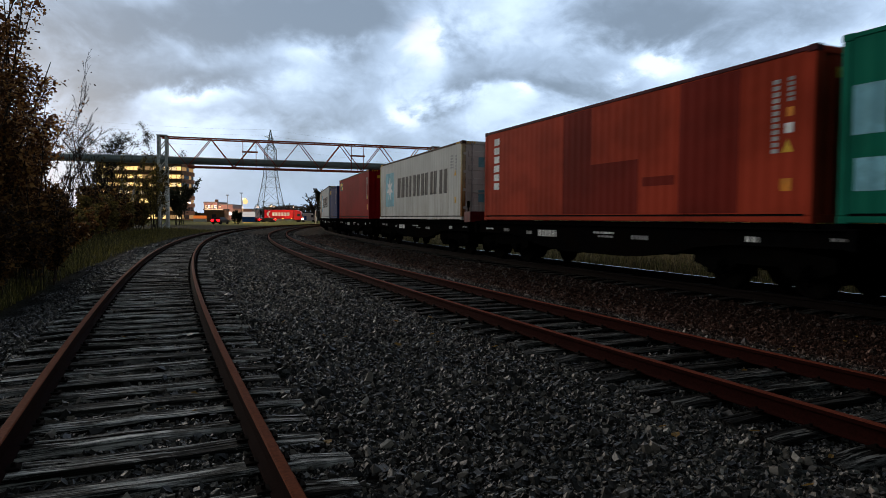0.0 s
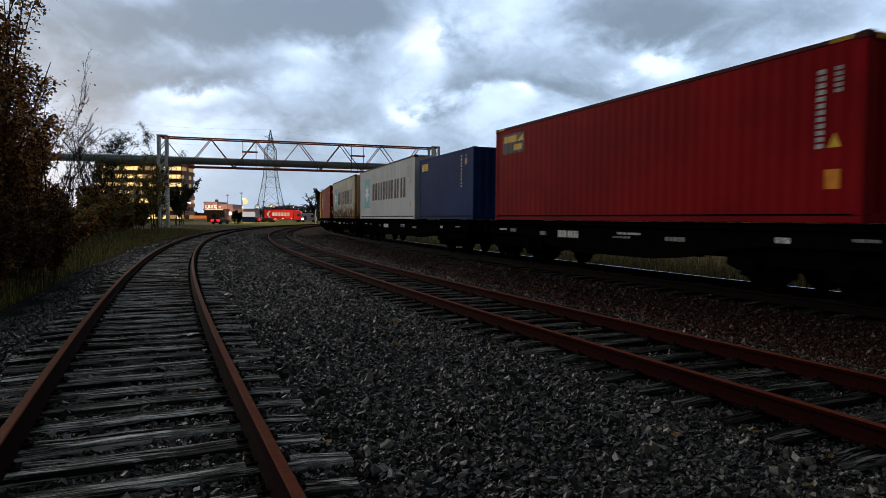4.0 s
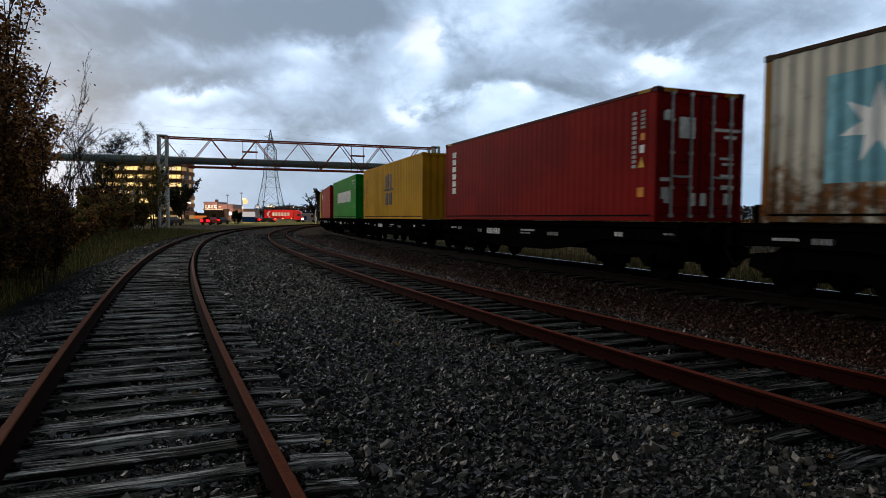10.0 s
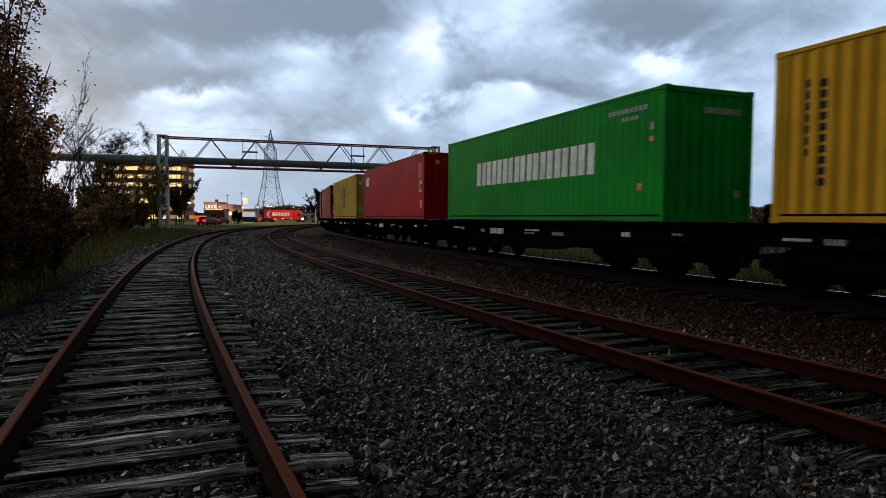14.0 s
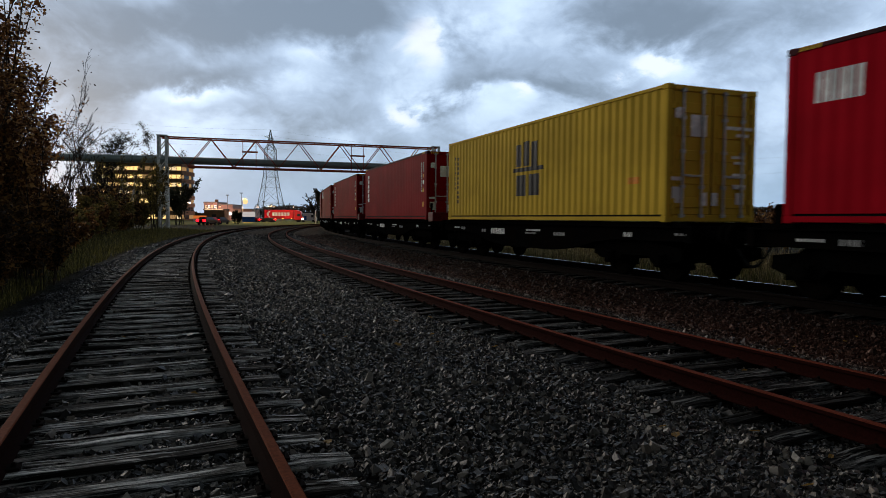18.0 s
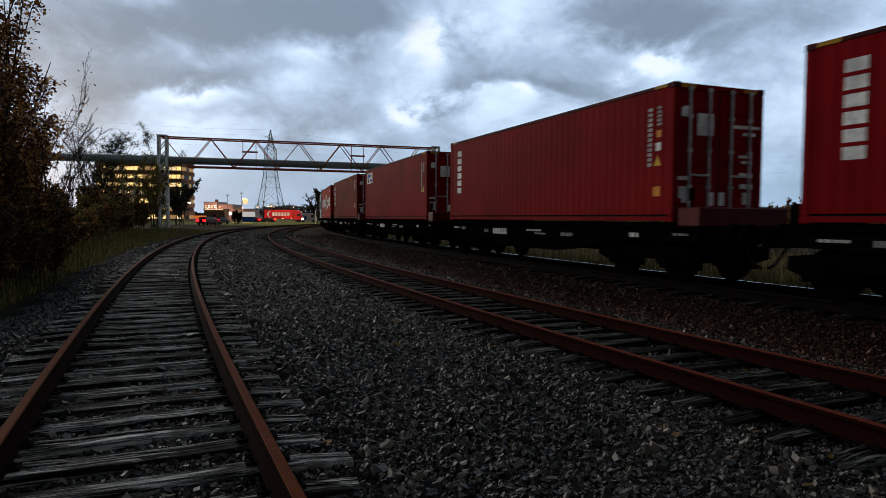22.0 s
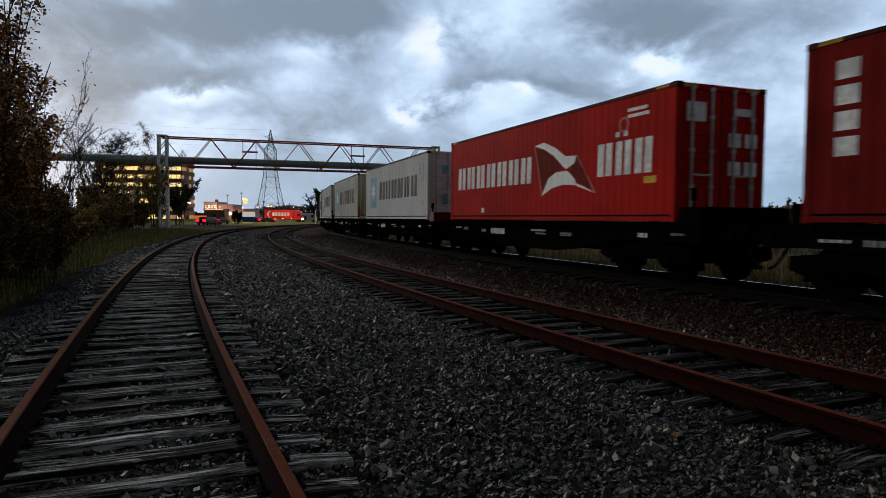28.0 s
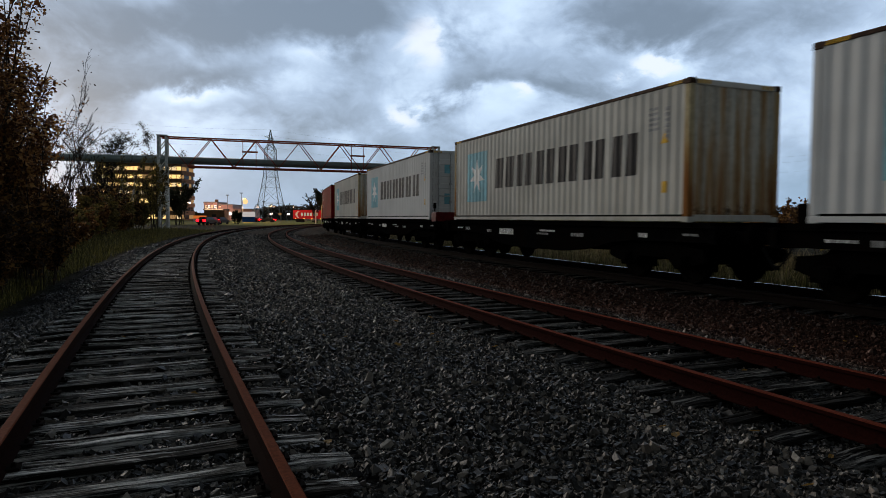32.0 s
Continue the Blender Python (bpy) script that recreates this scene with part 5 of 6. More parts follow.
def build_tree(kind, x, y, height, spread_r, stems, leaves, leaf_size, leaf_mat, label, seed, bark=None, lean=0.15, bare_top=0.0, twigs=True, upright=0.55, category="tree", reach=1.0, slim=1.0, leaf_from=0.01):
    """A tree or shrub: tapered stems, limbs and twigs, and a crown of separate leaves at the twigs."""
    rnd = random.Random(seed)
    rng = np.random.default_rng(seed)
    z0 = level(x, y) - 0.05
    thing = empty(kind, label, category, at=pose(x, y, z0))
    tips = []
    wood = Geo()

    def grow(p, d, length, r, depth):
        steps = 4 if depth < 2 else 3
        q = Vector(p)
        way = Vector(d)
        for k in range(steps):
            nq = q + way * (length / steps)
            r1 = r * (1 - 0.75 * (k + 1) / steps) if depth else r * (1 - 0.8 * (k + 1) / steps)
            r0 = r * (1 - 0.75 * k / steps) if depth else r * (1 - 0.8 * k / steps)
            wood.tube(q, nq, max(0.003, (0.00028 if y < 75 else 0.00034) * y, r0), max(0.002, (0.00022 if y < 75 else 0.00028) * y, r1), 7 if depth == 0 else (5 if depth == 1 else 3), caps=False)
            if depth < (3 if twigs else 2) and (k > 0 or depth > 0):
                for _ in range(rnd.choice((1, 2, 2)) if depth == 0 else rnd.choice((1, 1, 2))):
                    t = rnd.random()
                    side = Vector((rnd.gauss(0, 1), rnd.gauss(0, 1), rnd.gauss(0.1, 0.4))).normalized()
                    nd = (way * upright + side * (1 - upright) + Vector((0, 0, 0.12))).normalized()
                    grow(q.lerp(nq, t), nd, length * (rnd.uniform(0.12, 0.26) if category == "shrub" else rnd.uniform(0.28, 0.5)) * reach * (1.15 - 0.4 * k / steps), max(0.004, r0 * 0.5), depth + 1)
            for _ in range(3 if depth else 2):
                tips.append(q.lerp(nq, rnd.random()))
            q = nq
            way = (way + Vector((rnd.gauss(0, 0.13), rnd.gauss(0, 0.13), 0.03))).normalized()
        tips.append(q)

    for k in range(stems):
        a = 2 * math.pi * k / stems + rnd.uniform(-0.5, 0.5)
        base = Vector((math.cos(a), math.sin(a), 0)) * (spread_r * 0.18 * (stems > 1))
        d = Vector((math.cos(a) * lean * rnd.uniform(0.4, 1.6), math.sin(a) * lean * rnd.uniform(0.4, 1.6), 1)).normalized()
        grow(base, d, height * rnd.uniform(0.72, 1.0), max(0.012, height * (0.006 if category == "shrub" else 0.011 * slim)), 0)
    part("trunk", wood, bark or M_BARK, thing, smooth=True)
    if leaves:
        cand = [t for t in tips if t.z > height * leaf_from and (bare_top <= 0 or t.z < height * (1 - bare_top) or rnd.random() < 0.12)]
        pick = rng.integers(0, len(cand), leaves)
        pts = np.array([tuple(c) for c in cand])[pick] + rng.normal(0, 0.035 * height ** 0.7, (leaves, 3))
        v, f = leaf_quads(pts, leaf_size, rng)
        part("crown", raw_mesh("crown", v, f, leaf_mat), None, thing)
    return thing


def build_grass(name, label, mat, points, height, seed, width=0.006):
    """Blades of grass as bent, tapered strips."""
    rng = np.random.default_rng(seed)
    p = np.asarray(points)
    n = len(p)
    h = height * np.exp(rng.normal(0, 0.35, n))
    t = rng.uniform(0, 2 * np.pi, n)
    side = np.stack([np.cos(t), np.sin(t), np.zeros(n)], 1) * (width * rng.uniform(0.6, 1.6, n))[:, None]
    bend = np.stack([np.cos(t + 1.3), np.sin(t + 1.3), np.zeros(n)], 1) * (h * rng.uniform(0.1, 1.1, n))[:, None]
    upv = np.stack([np.zeros(n), np.zeros(n), h], 1)
    v = np.stack([p - side, p + side, p + upv * 0.6 + bend * 0.35 + side * 0.7, p + upv * 0.6 + bend * 0.35 - side * 0.7, p + upv + bend], 1).reshape(-1, 3)
    f = (np.array([(0, 1, 2), (0, 2, 3), (3, 2, 4)])[None] + (np.arange(n) * 5)[:, None, None]).reshape(-1, 3)
    ob = new(name, raw_mesh(name, v, f, mat))
    tagged(ob, label, "grass", kind="stuff")


def strip_points(tr, off0, off1, y0, y1, n, seed, clump=0.5, x_range=(-90, 90)):
    rng = np.random.default_rng(seed)
    out = []
    while len(out) < n:
        y = y0 + (y1 - y0) * rng.random() ** 1.6
        a = math.asin(max(-1, min(1, (y - tr[1]) / tr[2])))
        off = rng.uniform(off0, off1)
        (x, yy), _, _ = arc(tr, a * tr[2], off)
        if noise.noise((x * 0.9, yy * 0.9, seed)) < rng.uniform(-0.6, 0.3) * clump:
            continue
        out.append((x, yy, level(x, yy) - 0.01))
    return out


def build_plants():
    build_grass("verge_grass", "long tufted autumn grass beside the siding", M_GRASS_GREEN, strip_points(T1, -8.5, -2.4, 5.0, 75.0, 38000, 3), 0.27, 3, 0.007)
    build_grass("dry_reeds", "tall straw-coloured reeds and dry grass behind the train", M_GRASS_DRY, strip_points(T3, 2.6, 9.0, 3.0, 60.0, 30000, 4, 0.6), 0.46, 4, 0.006)
    build_grass("rough_grass", "rough olive grass and weeds behind the train", M_GRASS_GREEN, strip_points(T3, 2.3, 6.0, 3.0, 50.0, 22000, 14, 0.8), 0.24, 14, 0.008)
    big = "tall shrub with rust-brown autumn leaves on thin stems"
    # x, y, height, spread, stems, leaves, reach
    tall = ((-11.0, 16.0, 8.0, 1.0, 6, 5200, 0.55), (-11.7, 16.6, 8.6, 1.2, 6, 5200, 0.6), (-10.5, 15.6, 6.6, 0.9, 5, 3800, 0.5), (-12.2, 17.4, 7.4, 1.2, 6, 4600, 0.6), (-10.1, 15.4, 4.4, 1.0, 6, 4200, 0.8),
            (-11.4, 17.4, 5.0, 1.2, 7, 4600, 0.8), (-10.6, 16.6, 5.2, 1.1, 6, 3800, 0.7), (-13.4, 19.4, 6.2, 1.3, 6, 4200, 0.7), (-11.0, 14.8, 5.4, 1.4, 7, 4600, 0.9))
    lowly = ((-8.9, 12.4, 1.7, 1.6, 10, 5000, 1.4), (-9.7, 13.6, 2.2, 1.6, 10, 6000, 1.3), (-9.5, 15.2, 2.2, 1.5, 10, 6000, 0.9), (-11.0, 17.2, 2.7, 1.4, 10, 6000, 0.8), (-12.4, 19.6, 2.2, 1.4, 10, 6000, 0.9), (-13.6, 22.5, 1.5, 1.6, 10, 6000, 1.3),
             (-15.2, 25.0, 1.3, 1.6, 10, 6000, 1.3), (-10.6, 13.4, 2.8, 1.6, 10, 6000, 1.2), (-12.2, 16.4, 3.2, 1.6, 10, 6000, 1.2), (-15.4, 24.0, 3.4, 1.6, 9, 5000, 1.2))
    for k, (x, y, h, r, st, lv, rc) in enumerate(tall + lowly):
        build_tree("shrub", x, y, h, r, st, int(lv * (0.8 if h > 4 else 1.3)), 0.095 if h > 4 else 0.075, M_LEAF_RUST if h > 4 else M_LEAF_SHADED, big, 100 + k, lean=0.07 if h > 4 else 0.22, upright=0.62, category="shrub", reach=rc)
    for k, (x, y, h, r, st, lv) in enumerate(((-12.6, 19.4, 5.8, 0.8, 1, 110), (-13.2, 21.0, 5.2, 0.9, 2, 130), (-14.4, 23.0, 4.8, 0.9, 2, 150), (-15.6, 26.4, 5.0, 0.9, 2, 150), (-16.8, 27.6, 4.2, 0.9, 2, 150))):
        build_tree("sapling", x, y, h, r, st, lv, 0.075, M_LEAF_RUST, "thin bare young tree with a few last leaves", 130 + k, bark=M_TWIG, lean=0.26, upright=0.66, slim=0.30, reach=0.9)
    mid = "dense olive-brown thicket shrub along the verge"
    for k, (x, y, h, r, st, lv) in enumerate(((-16.6, 28.0, 1.4, 1.8, 8, 6000), (-18.2, 31.0, 1.5, 1.8, 8, 6000), (-19.4, 34.0, 1.5, 2.0, 8, 6000), (-20.6, 37.0, 1.9, 2.2, 8, 5000), (-22.6, 42.0, 1.9, 2.2, 8, 5000), (-24.6, 47.0, 1.9, 2.4, 8, 5000), (-26.2, 52.0, 1.9, 2.2, 8, 5000), (-28.2, 57.0, 1.9, 2.2, 8, 5000), (-25.0, 40.0, 2.6, 2.2, 8, 5000), (-28.2, 46.0, 2.5, 2.2, 8, 5000), (-31.6, 53.0, 2.3, 2.2, 8, 5000))):
        build_tree("shrub", x, y, h, r, st, lv, 0.15, M_LEAF_OLIVE if k % 2 else M_LEAF_RUST, mid, 150 + k, lean=0.25, category="shrub", reach=1.7)
    far_side = "yellow-brown autumn bush behind the running line"
    for k, (x, y, h) in enumerate(((14.0, 27.0, 1.9), (16.6, 28.0, 2.2), (18.6, 29.5, 2.6), (20.6, 30.0, 2.7), (22.8, 31.5, 2.5), (25.4, 33.0, 2.8), (17.4, 33.0, 2.3), (15.0, 36.0, 2.2), (28.0, 35.0, 2.7))):
        build_tree("shrub", x, y, h, 1.8, 8, 4200, 0.11, M_LEAF_YELLOW if k % 3 else M_LEAF_RUST, far_side, 270 + k, lean=0.3, category="shrub", reach=1.5)
    under = "dark brown undergrowth bush below the young trees"
    for k, (x, y, h) in enumerate(((-23.4, 44.0, 2.9), (-25.6, 49.0, 3.1), (-27.4, 54.0, 2.8), (-29.4, 60.0, 3.0), (-31.4, 66.0, 2.6), (-33.6, 71.0, 2.8), (-30.6, 58.0, 3.6), (-34.6, 67.0, 3.6), (-37.6, 72.0, 4.0), (-27.0, 47.0, 3.6))):
        build_tree("shrub", x, y, h, 2.0, 9, 5200, 0.17, M_LEAF_SHADED if k % 2 else M_LEAF_OLIVE, under, 240 + k, lean=0.3, category="shrub", reach=1.6)
    # x, y, height, leaves
    for k, (x, y, h, lv) in enumerate(((-30.5, 60.0, 6.6, 260), (-28.0, 57.0, 5.4, 420), (-31.5, 64.0, 6.8, 420), (-33.5, 62.0, 6.4, 260), (-36.0, 66.0, 7.2, 260), (-29.4, 66.0, 6.2, 900), (-30.9, 70.5, 7.4, 1500), (-38.5, 68.0, 6.4, 260), (-33.2, 71.0, 7.0, 800), (-32.1, 71.6, 7.6, 1500), (-35.2, 73.0, 7.0, 420))):
        build_tree("young_tree", x, y, h, 1.2, 2, lv, 0.17, M_LEAF_YELLOW if k % 3 else M_LEAF_OLIVE, "slender young tree with sparse yellowing leaves", 170 + k, lean=0.07, upright=0.72, bark=M_BIRCH if k in (1, 6) else None, slim=0.7, reach=0.8)
    for k, (x, y, h, st, rc) in enumerate(((-45.4, 84.0, 13.0, 4, 0.95), (-44.4, 85.5, 12.8, 4, 0.95), (-39.2, 88.0, 11.6, 3, 0.8), (-48.0, 88.0, 11.0, 3, 0.9))):
        build_tree("bare_tree", x, y, h, 2.0, st, 2400, 0.14, M_LEAF_DARK, "leafless dark tree with a rounded twiggy crown", 190 + k, bark=M_TWIG, lean=0.10, upright=0.38, reach=rc, slim=0.7, leaf_from=0.62)
    for k, (x, y, h) in enumerate(((-48.6, 118.0, 5.6), (-50.2, 124.0, 7.0), (-43.0, 134.0, 3.0), (-53.0, 120.0, 6.0))):
        build_tree("conifer", x, y, h, 2.0, 3, 2200, 0.34, M_LEAF_DARK, "dark evergreen bush by the road", 210 + k, lean=0.08, twigs=False, upright=0.75)
    build_tree("conifer", -26.4, 150.0, 7.8, 2.0, 2, 3000, 0.5, M_LEAF_DARK, "dark evergreen tree beside the line", 220, lean=0.12, twigs=False)
    build_tree("bare_tree", -34.4, 175.0, 7.4, 2.0, 3, 100, 0.25, M_LEAF_DARK, "leafless tree near the crossing", 221, bark=M_TWIG, lean=0.2, slim=0.5)


build_plants()


def build_far_woods():
    """Low woods along the horizon."""
    rng = np.random.default_rng(8)
    pts = []
    for k in range(90000):
        x = rng.uniform(-420, 620)
        y = 420 + 25 * math.sin(x * 0.02) + rng.uniform(-8, 8)
        top = (4.5 + 6.0 * ease(-125.0, -85.0, x)) + 3.0 * noise.noise((x * 0.03, 0, 0)) + 2.0 * noise.noise((x * 0.13, 3, 0))
        z = rng.random() ** 0.8 * top
        pts.append((x, y, z - 0.3))
    v, f = leaf_quads(pts, 1.4, rng)
    tagged(new("far_woods", raw_mesh("far_woods", v, f, M_LEAF_WOODS)), "dark belt of distant trees on the horizon", "woods", kind="stuff")


build_far_woods()


# ---- pipe bridge ----
def build_pipe_bridge():
    a, b = Vector((-32.3, 75.0, 0)), Vector((-1.4, 85.0, 0))
    d = (b - a).normalized()
    n = Vector((-d.y, d.x, 0))
    span = (b - a).length
    top, bot = 10.45, 7.15
    bridge = empty("pipe_bridge", "red lattice pipe bridge spanning the tracks between white towers", "pipe bridge", at=Matrix.Translation(a) @ Matrix.Rotation(math.atan2(d.y, d.x), 4, "Z"))
    half = 0.85
    for y in (-half, half):
        part("top_chord", Geo().bar((-0.3, y, top), (span + 0.3, y, top), 0.13, 0.16), M_TRUSS, bridge)
        part("bottom_chord", Geo().bar((2.6, y, bot), (span - 2.0, y, bot), 0.13, 0.16), M_TRUSS, bridge)
        m = 5
        step = 5.08
        for k in range(m):
            x = 2.6 + k * step
            part("diagonal", Geo().bar((x, y, bot), (x + step / 2, y, top), 0.09), M_TRUSS, bridge)
            part("diagonal", Geo().bar((x + step / 2, y, top), (x + step, y, bot), 0.09), M_TRUSS, bridge)
        part("diagonal", Geo().bar((0, y, top), (2.6, y, bot), 0.09), M_TRUSS, bridge)
        part("diagonal", Geo().bar((span - 2.0, y, top), (28.0, y, bot), 0.09), M_TRUSS, bridge)
    for k in range(11):
        x = 2.6 + k * 2.54
        part("cross_bar", Geo().bar((x, -half, top if k % 2 else bot), (x, half, top if k % 2 else bot), 0.08), M_TRUSS, bridge)
    for x in (8.7, 21.6):
        for dx in (0, 1.5):
            part("post", Geo().bar((x + dx, -half, bot), (x + dx, -half, top), 0.07), M_TRUSS, bridge)
        part("board", Geo().box(x - 0.1, x + 1.7, -half - 0.06, -half - 0.02, 8.95, 9.15), M_TRUSS, bridge)
    for x in (-0.1, span + 0.1):
        for y in (-half, half):
            for dx in (-0.42, 0.42):
                part("tower_leg", Geo().bar((x + dx, y, -0.5), (x + dx, y, top + 0.1), 0.26), M_TOWER, bridge)
        for k in range(9):
            z = -0.2 + k * 1.15
            for y in (-half, half):
                part("brace", Geo().bar((x - 0.42, y, z), (x + 0.42, y, z + 1.1), 0.11), M_TOWER, bridge)
        part("tower_cap", Geo().box(x - 0.6, x + 0.6, -half - 0.15, half + 0.15, top + 0.1, top + 0.22, 0.02), M_TOWER, bridge)
    pipe = Geo()
    pts = [(-70.0, 12.0), (-14.0, 0.8), (0.0, 0.0), (span + 25.0, 0.0)]
    for (x0, y0), (x1, y1) in zip(pts, pts[1:]):
        pipe.tube((x0, y0, 7.88), (x1, y1, 7.88), 0.43, n=16)
    ob = part("pipe", pipe, M_PIPE, bridge, "grey-green clad pipe", smooth=True)
    for k in range(6):
        x = 2.6 + k * 5.08
        part("hanger", Geo().bar((x, -half, bot), (x + 0.0, half, bot), 0.12).box(x - 0.05, x + 0.05, -0.4, 0.4, bot, 7.6), M_STEEL, bridge)
    for x in (-18.0, -40.0, -62.0):
        y = 0.8 - (x + 14.0) * 11.2 / 56
        part("pipe_support", Geo().bar((x, y, -0.5), (x, y, 7.6), 0.3), M_TOWER, bridge)


build_pipe_bridge()


# ---- pylon ----
def build_pylon(x, y, h):
    py = empty("pylon", "grey lattice power pylon with short cross arms", "pylon", at=pose(x, y, level(x, y)))
    prof = [(0.0, 5.2), (7.0, 3.9), (13.0, 2.85), (17.0, 2.3), (20.5, 2.0), (24.0, 1.85), (27.6, 1.8), (29.5, 0.9), (32.0, 0.5), (h, 0.08)]
    for sx in (-1, 1):
        for sy in (-1, 1):
            for (z0, r0), (z1, r1) in zip(prof, prof[1:]):
                part("leg", Geo().bar((sx * r0, sy * r0, z0), (sx * r1, sy * r1, z1), 0.17), M_STEEL, py)
    for (z0, r0), (z1, r1) in zip(prof, prof[1:-1]):
        for ax in (0, 1):
            for s in (-1, 1):
                def at(u, v, z):
                    return (u, v, z) if ax == 0 else (v, u, z)
                part("brace", Geo().bar(at(-r0, s * r0, z0), at(r1, s * r1, z1), 0.09), M_STEEL, py)
                part("brace", Geo().bar(at(r0, s * r0, z0), at(-r1, s * r1, z1), 0.09), M_STEEL, py)
                part("brace", Geo().bar(at(-r1, s * r1, z1), at(r1, s * r1, z1), 0.09), M_STEEL, py)
    for z, r in ((23.0, 5.5), (27.5, 6.5), (32.0, 4.5)):
        part("cross_arm", Geo().bar((-0.4 * r * 0.5, -r, z), (0, r, z), 0.2).bar((0, -r, z), (0, 0, z + 1.6), 0.12).bar((0, r, z), (0, 0, z + 1.6), 0.12), M_STEEL, py)
    return py


build_pylon(-66.6, 250.0, 35.0)


def build_wire(p0, p1, sag):
    g = Geo()
    for k in range(25):
        t = k / 24
        p = [p0[i] + (p1[i] - p0[i]) * t for i in range(3)]
        p[2] -= 4 * sag * t * (1 - t)
        g.v += [(p[0], p[1], p[2] + 0.02), (p[0], p[1] - 0.018, p[2] - 0.01), (p[0], p[1] + 0.018, p[2] - 0.01)]
    g.f = [(3 * k + i, 3 * k + (i + 1) % 3, 3 * k + 3 + (i + 1) % 3, 3 * k + 3 + i) for k in range(24) for i in range(3)]
    tagged(part("power_line", g, M_STEEL), "thin overhead power line conductor", "wire")


for z, dy in ((32.3, -4.5), (27.8, -6.5), (35.0, 0.0)):
    build_wire((-66.6, 250 + dy, z), (-260, 280 + dy, z + 24), 5.0)
    build_wire((-66.6, 250 + dy, z), (170, 300 + dy, z - 3), 7.0)


# ---- the office building ----
M_BRICK = surface("brown_brick_cladding", (0.17, 0.095, 0.06), 0.85, 0.0, 0.2, 1.5)
M_CONC = surface("grey_concrete", (0.28, 0.28, 0.27), 0.85, 0.0, 0.2, 1.0)
M_FRAME = surface("dark_window_frame", (0.03, 0.03, 0.035), 0.5, 0.0, 0.1, 4)
LIT = [glow("lit_window_warm", (1.0, 0.62, 0.22), 1.5), glow("lit_window_pale", (1.0, 0.74, 0.40), 0.95), glow("lit_window_dim", (0.9, 0.52, 0.22), 0.40)]
M_GLASS = surface("dark_glass", (0.03, 0.035, 0.04), 0.12, 0.0, 0.1, 2)


def build_offices():
    rng = random.Random(4)
    x0, x1, y0, y1 = -145.0, -109.0, 270.0, 284.0
    b = empty("office_building", "seven-storey brick office block with brightly lit window bands", "building", at=pose(x0, y0, -0.5))
    wdt, dep, fl, n = x1 - x0, y1 - y0, 3.35, 7
    H = fl * n + 1.6
    for k in range(n + 1):
        z0, z1 = (0.0, 1.0) if k == 0 else (k * fl - 0.75, k * fl + 1.0)
        z1 = H if k == n else z1
        part("spandrel", Geo().box(0, wdt, 0, dep, z0, z1), M_BRICK, b)
    part("core", Geo().box(0.5, wdt - 0.5, 0.5, dep - 0.5, 0, H - 0.3), M_FRAME, b)
    part("roof", Geo().box(-0.2, wdt + 0.2, -0.2, dep + 0.2, H, H + 0.25), M_CONC, b)
    part("roof_house", Geo().box(wdt * 0.55, wdt * 0.8, 3, 10, H + 0.25, H + 2.6), M_CONC, b)
    for k in range(n):
        za, zb = k * fl + 1.0, (k + 1) * fl - 0.75
        for i in range(18):
            xa = 0.3 + i * (wdt - 0.6) / 18
            r = rng.random()
            m = LIT[0] if r < (0.62 if k > 4 else 0.45) else LIT[1] if r < 0.82 else LIT[2] if r < 0.94 else M_GLASS
            win = part("window", Geo().box(xa + 0.06, xa + (wdt - 0.6) / 18 - 0.06, 0.22, 0.30, za, zb), m, b)
            part("mullion", Geo().box(xa - 0.06, xa + 0.06, 0.12, 0.34, za, zb), M_FRAME, win)
        for i in range(5):
            ya = 0.6 + i * (dep - 1.2) / 5
            part("window", Geo().box(wdt - 0.3, wdt - 0.22, ya + 0.1, ya + (dep - 1.2) / 5 - 0.1, za, zb), M_GLASS if rng.random() < 0.6 else LIT[2], b)


build_offices()


# ---- road, traffic and roadside ----
M_ASPHALT = surface("asphalt", (0.05, 0.05, 0.052), 0.85, 0.0, 0.2, 3)
M_TRUCKRED = surface("truck_red", (0.55, 0.012, 0.02), 0.35, 0.0, 0.1, 2)
M_TYRE = surface("tyre", (0.015, 0.015, 0.015), 0.85, 0.0, 0.2, 8)
M_VANWHITE = surface("van_white", (0.6, 0.6, 0.6), 0.4, 0.0, 0.1, 2)
M_CARDARK = surface("car_dark", (0.03, 0.032, 0.036), 0.35, 0.2, 0.1, 2)
M_CARRED = surface("car_red", (0.30, 0.015, 0.015), 0.35, 0.1, 0.1, 2)
M_PINK = surface("pinkish_render", (0.52, 0.33, 0.29), 0.85, 0.0, 0.15, 0.6)
G_PALE = glow("pale_lamp_panel", (1.0, 0.86, 0.78), 1.6)
G_HEAD = glow("headlight", (1.0, 0.92, 0.75), 14.0)
G_TAIL = glow("tail_light", (1.0, 0.004, 0.008), 9.0)
G_AMBER = glow("marker_light", (1.0, 0.5, 0.08), 5.0)
G_SODIUM = glow("sodium_lamp", (1.0, 0.33, 0.04), 1.7)
G_WHITE = glow("white_lamp", (1.0, 0.62, 0.34), 1.9)
G_MAST = glow("mast_lamp", (1.0, 0.60, 0.26), 1.35)
ROAD_Y = 205.0


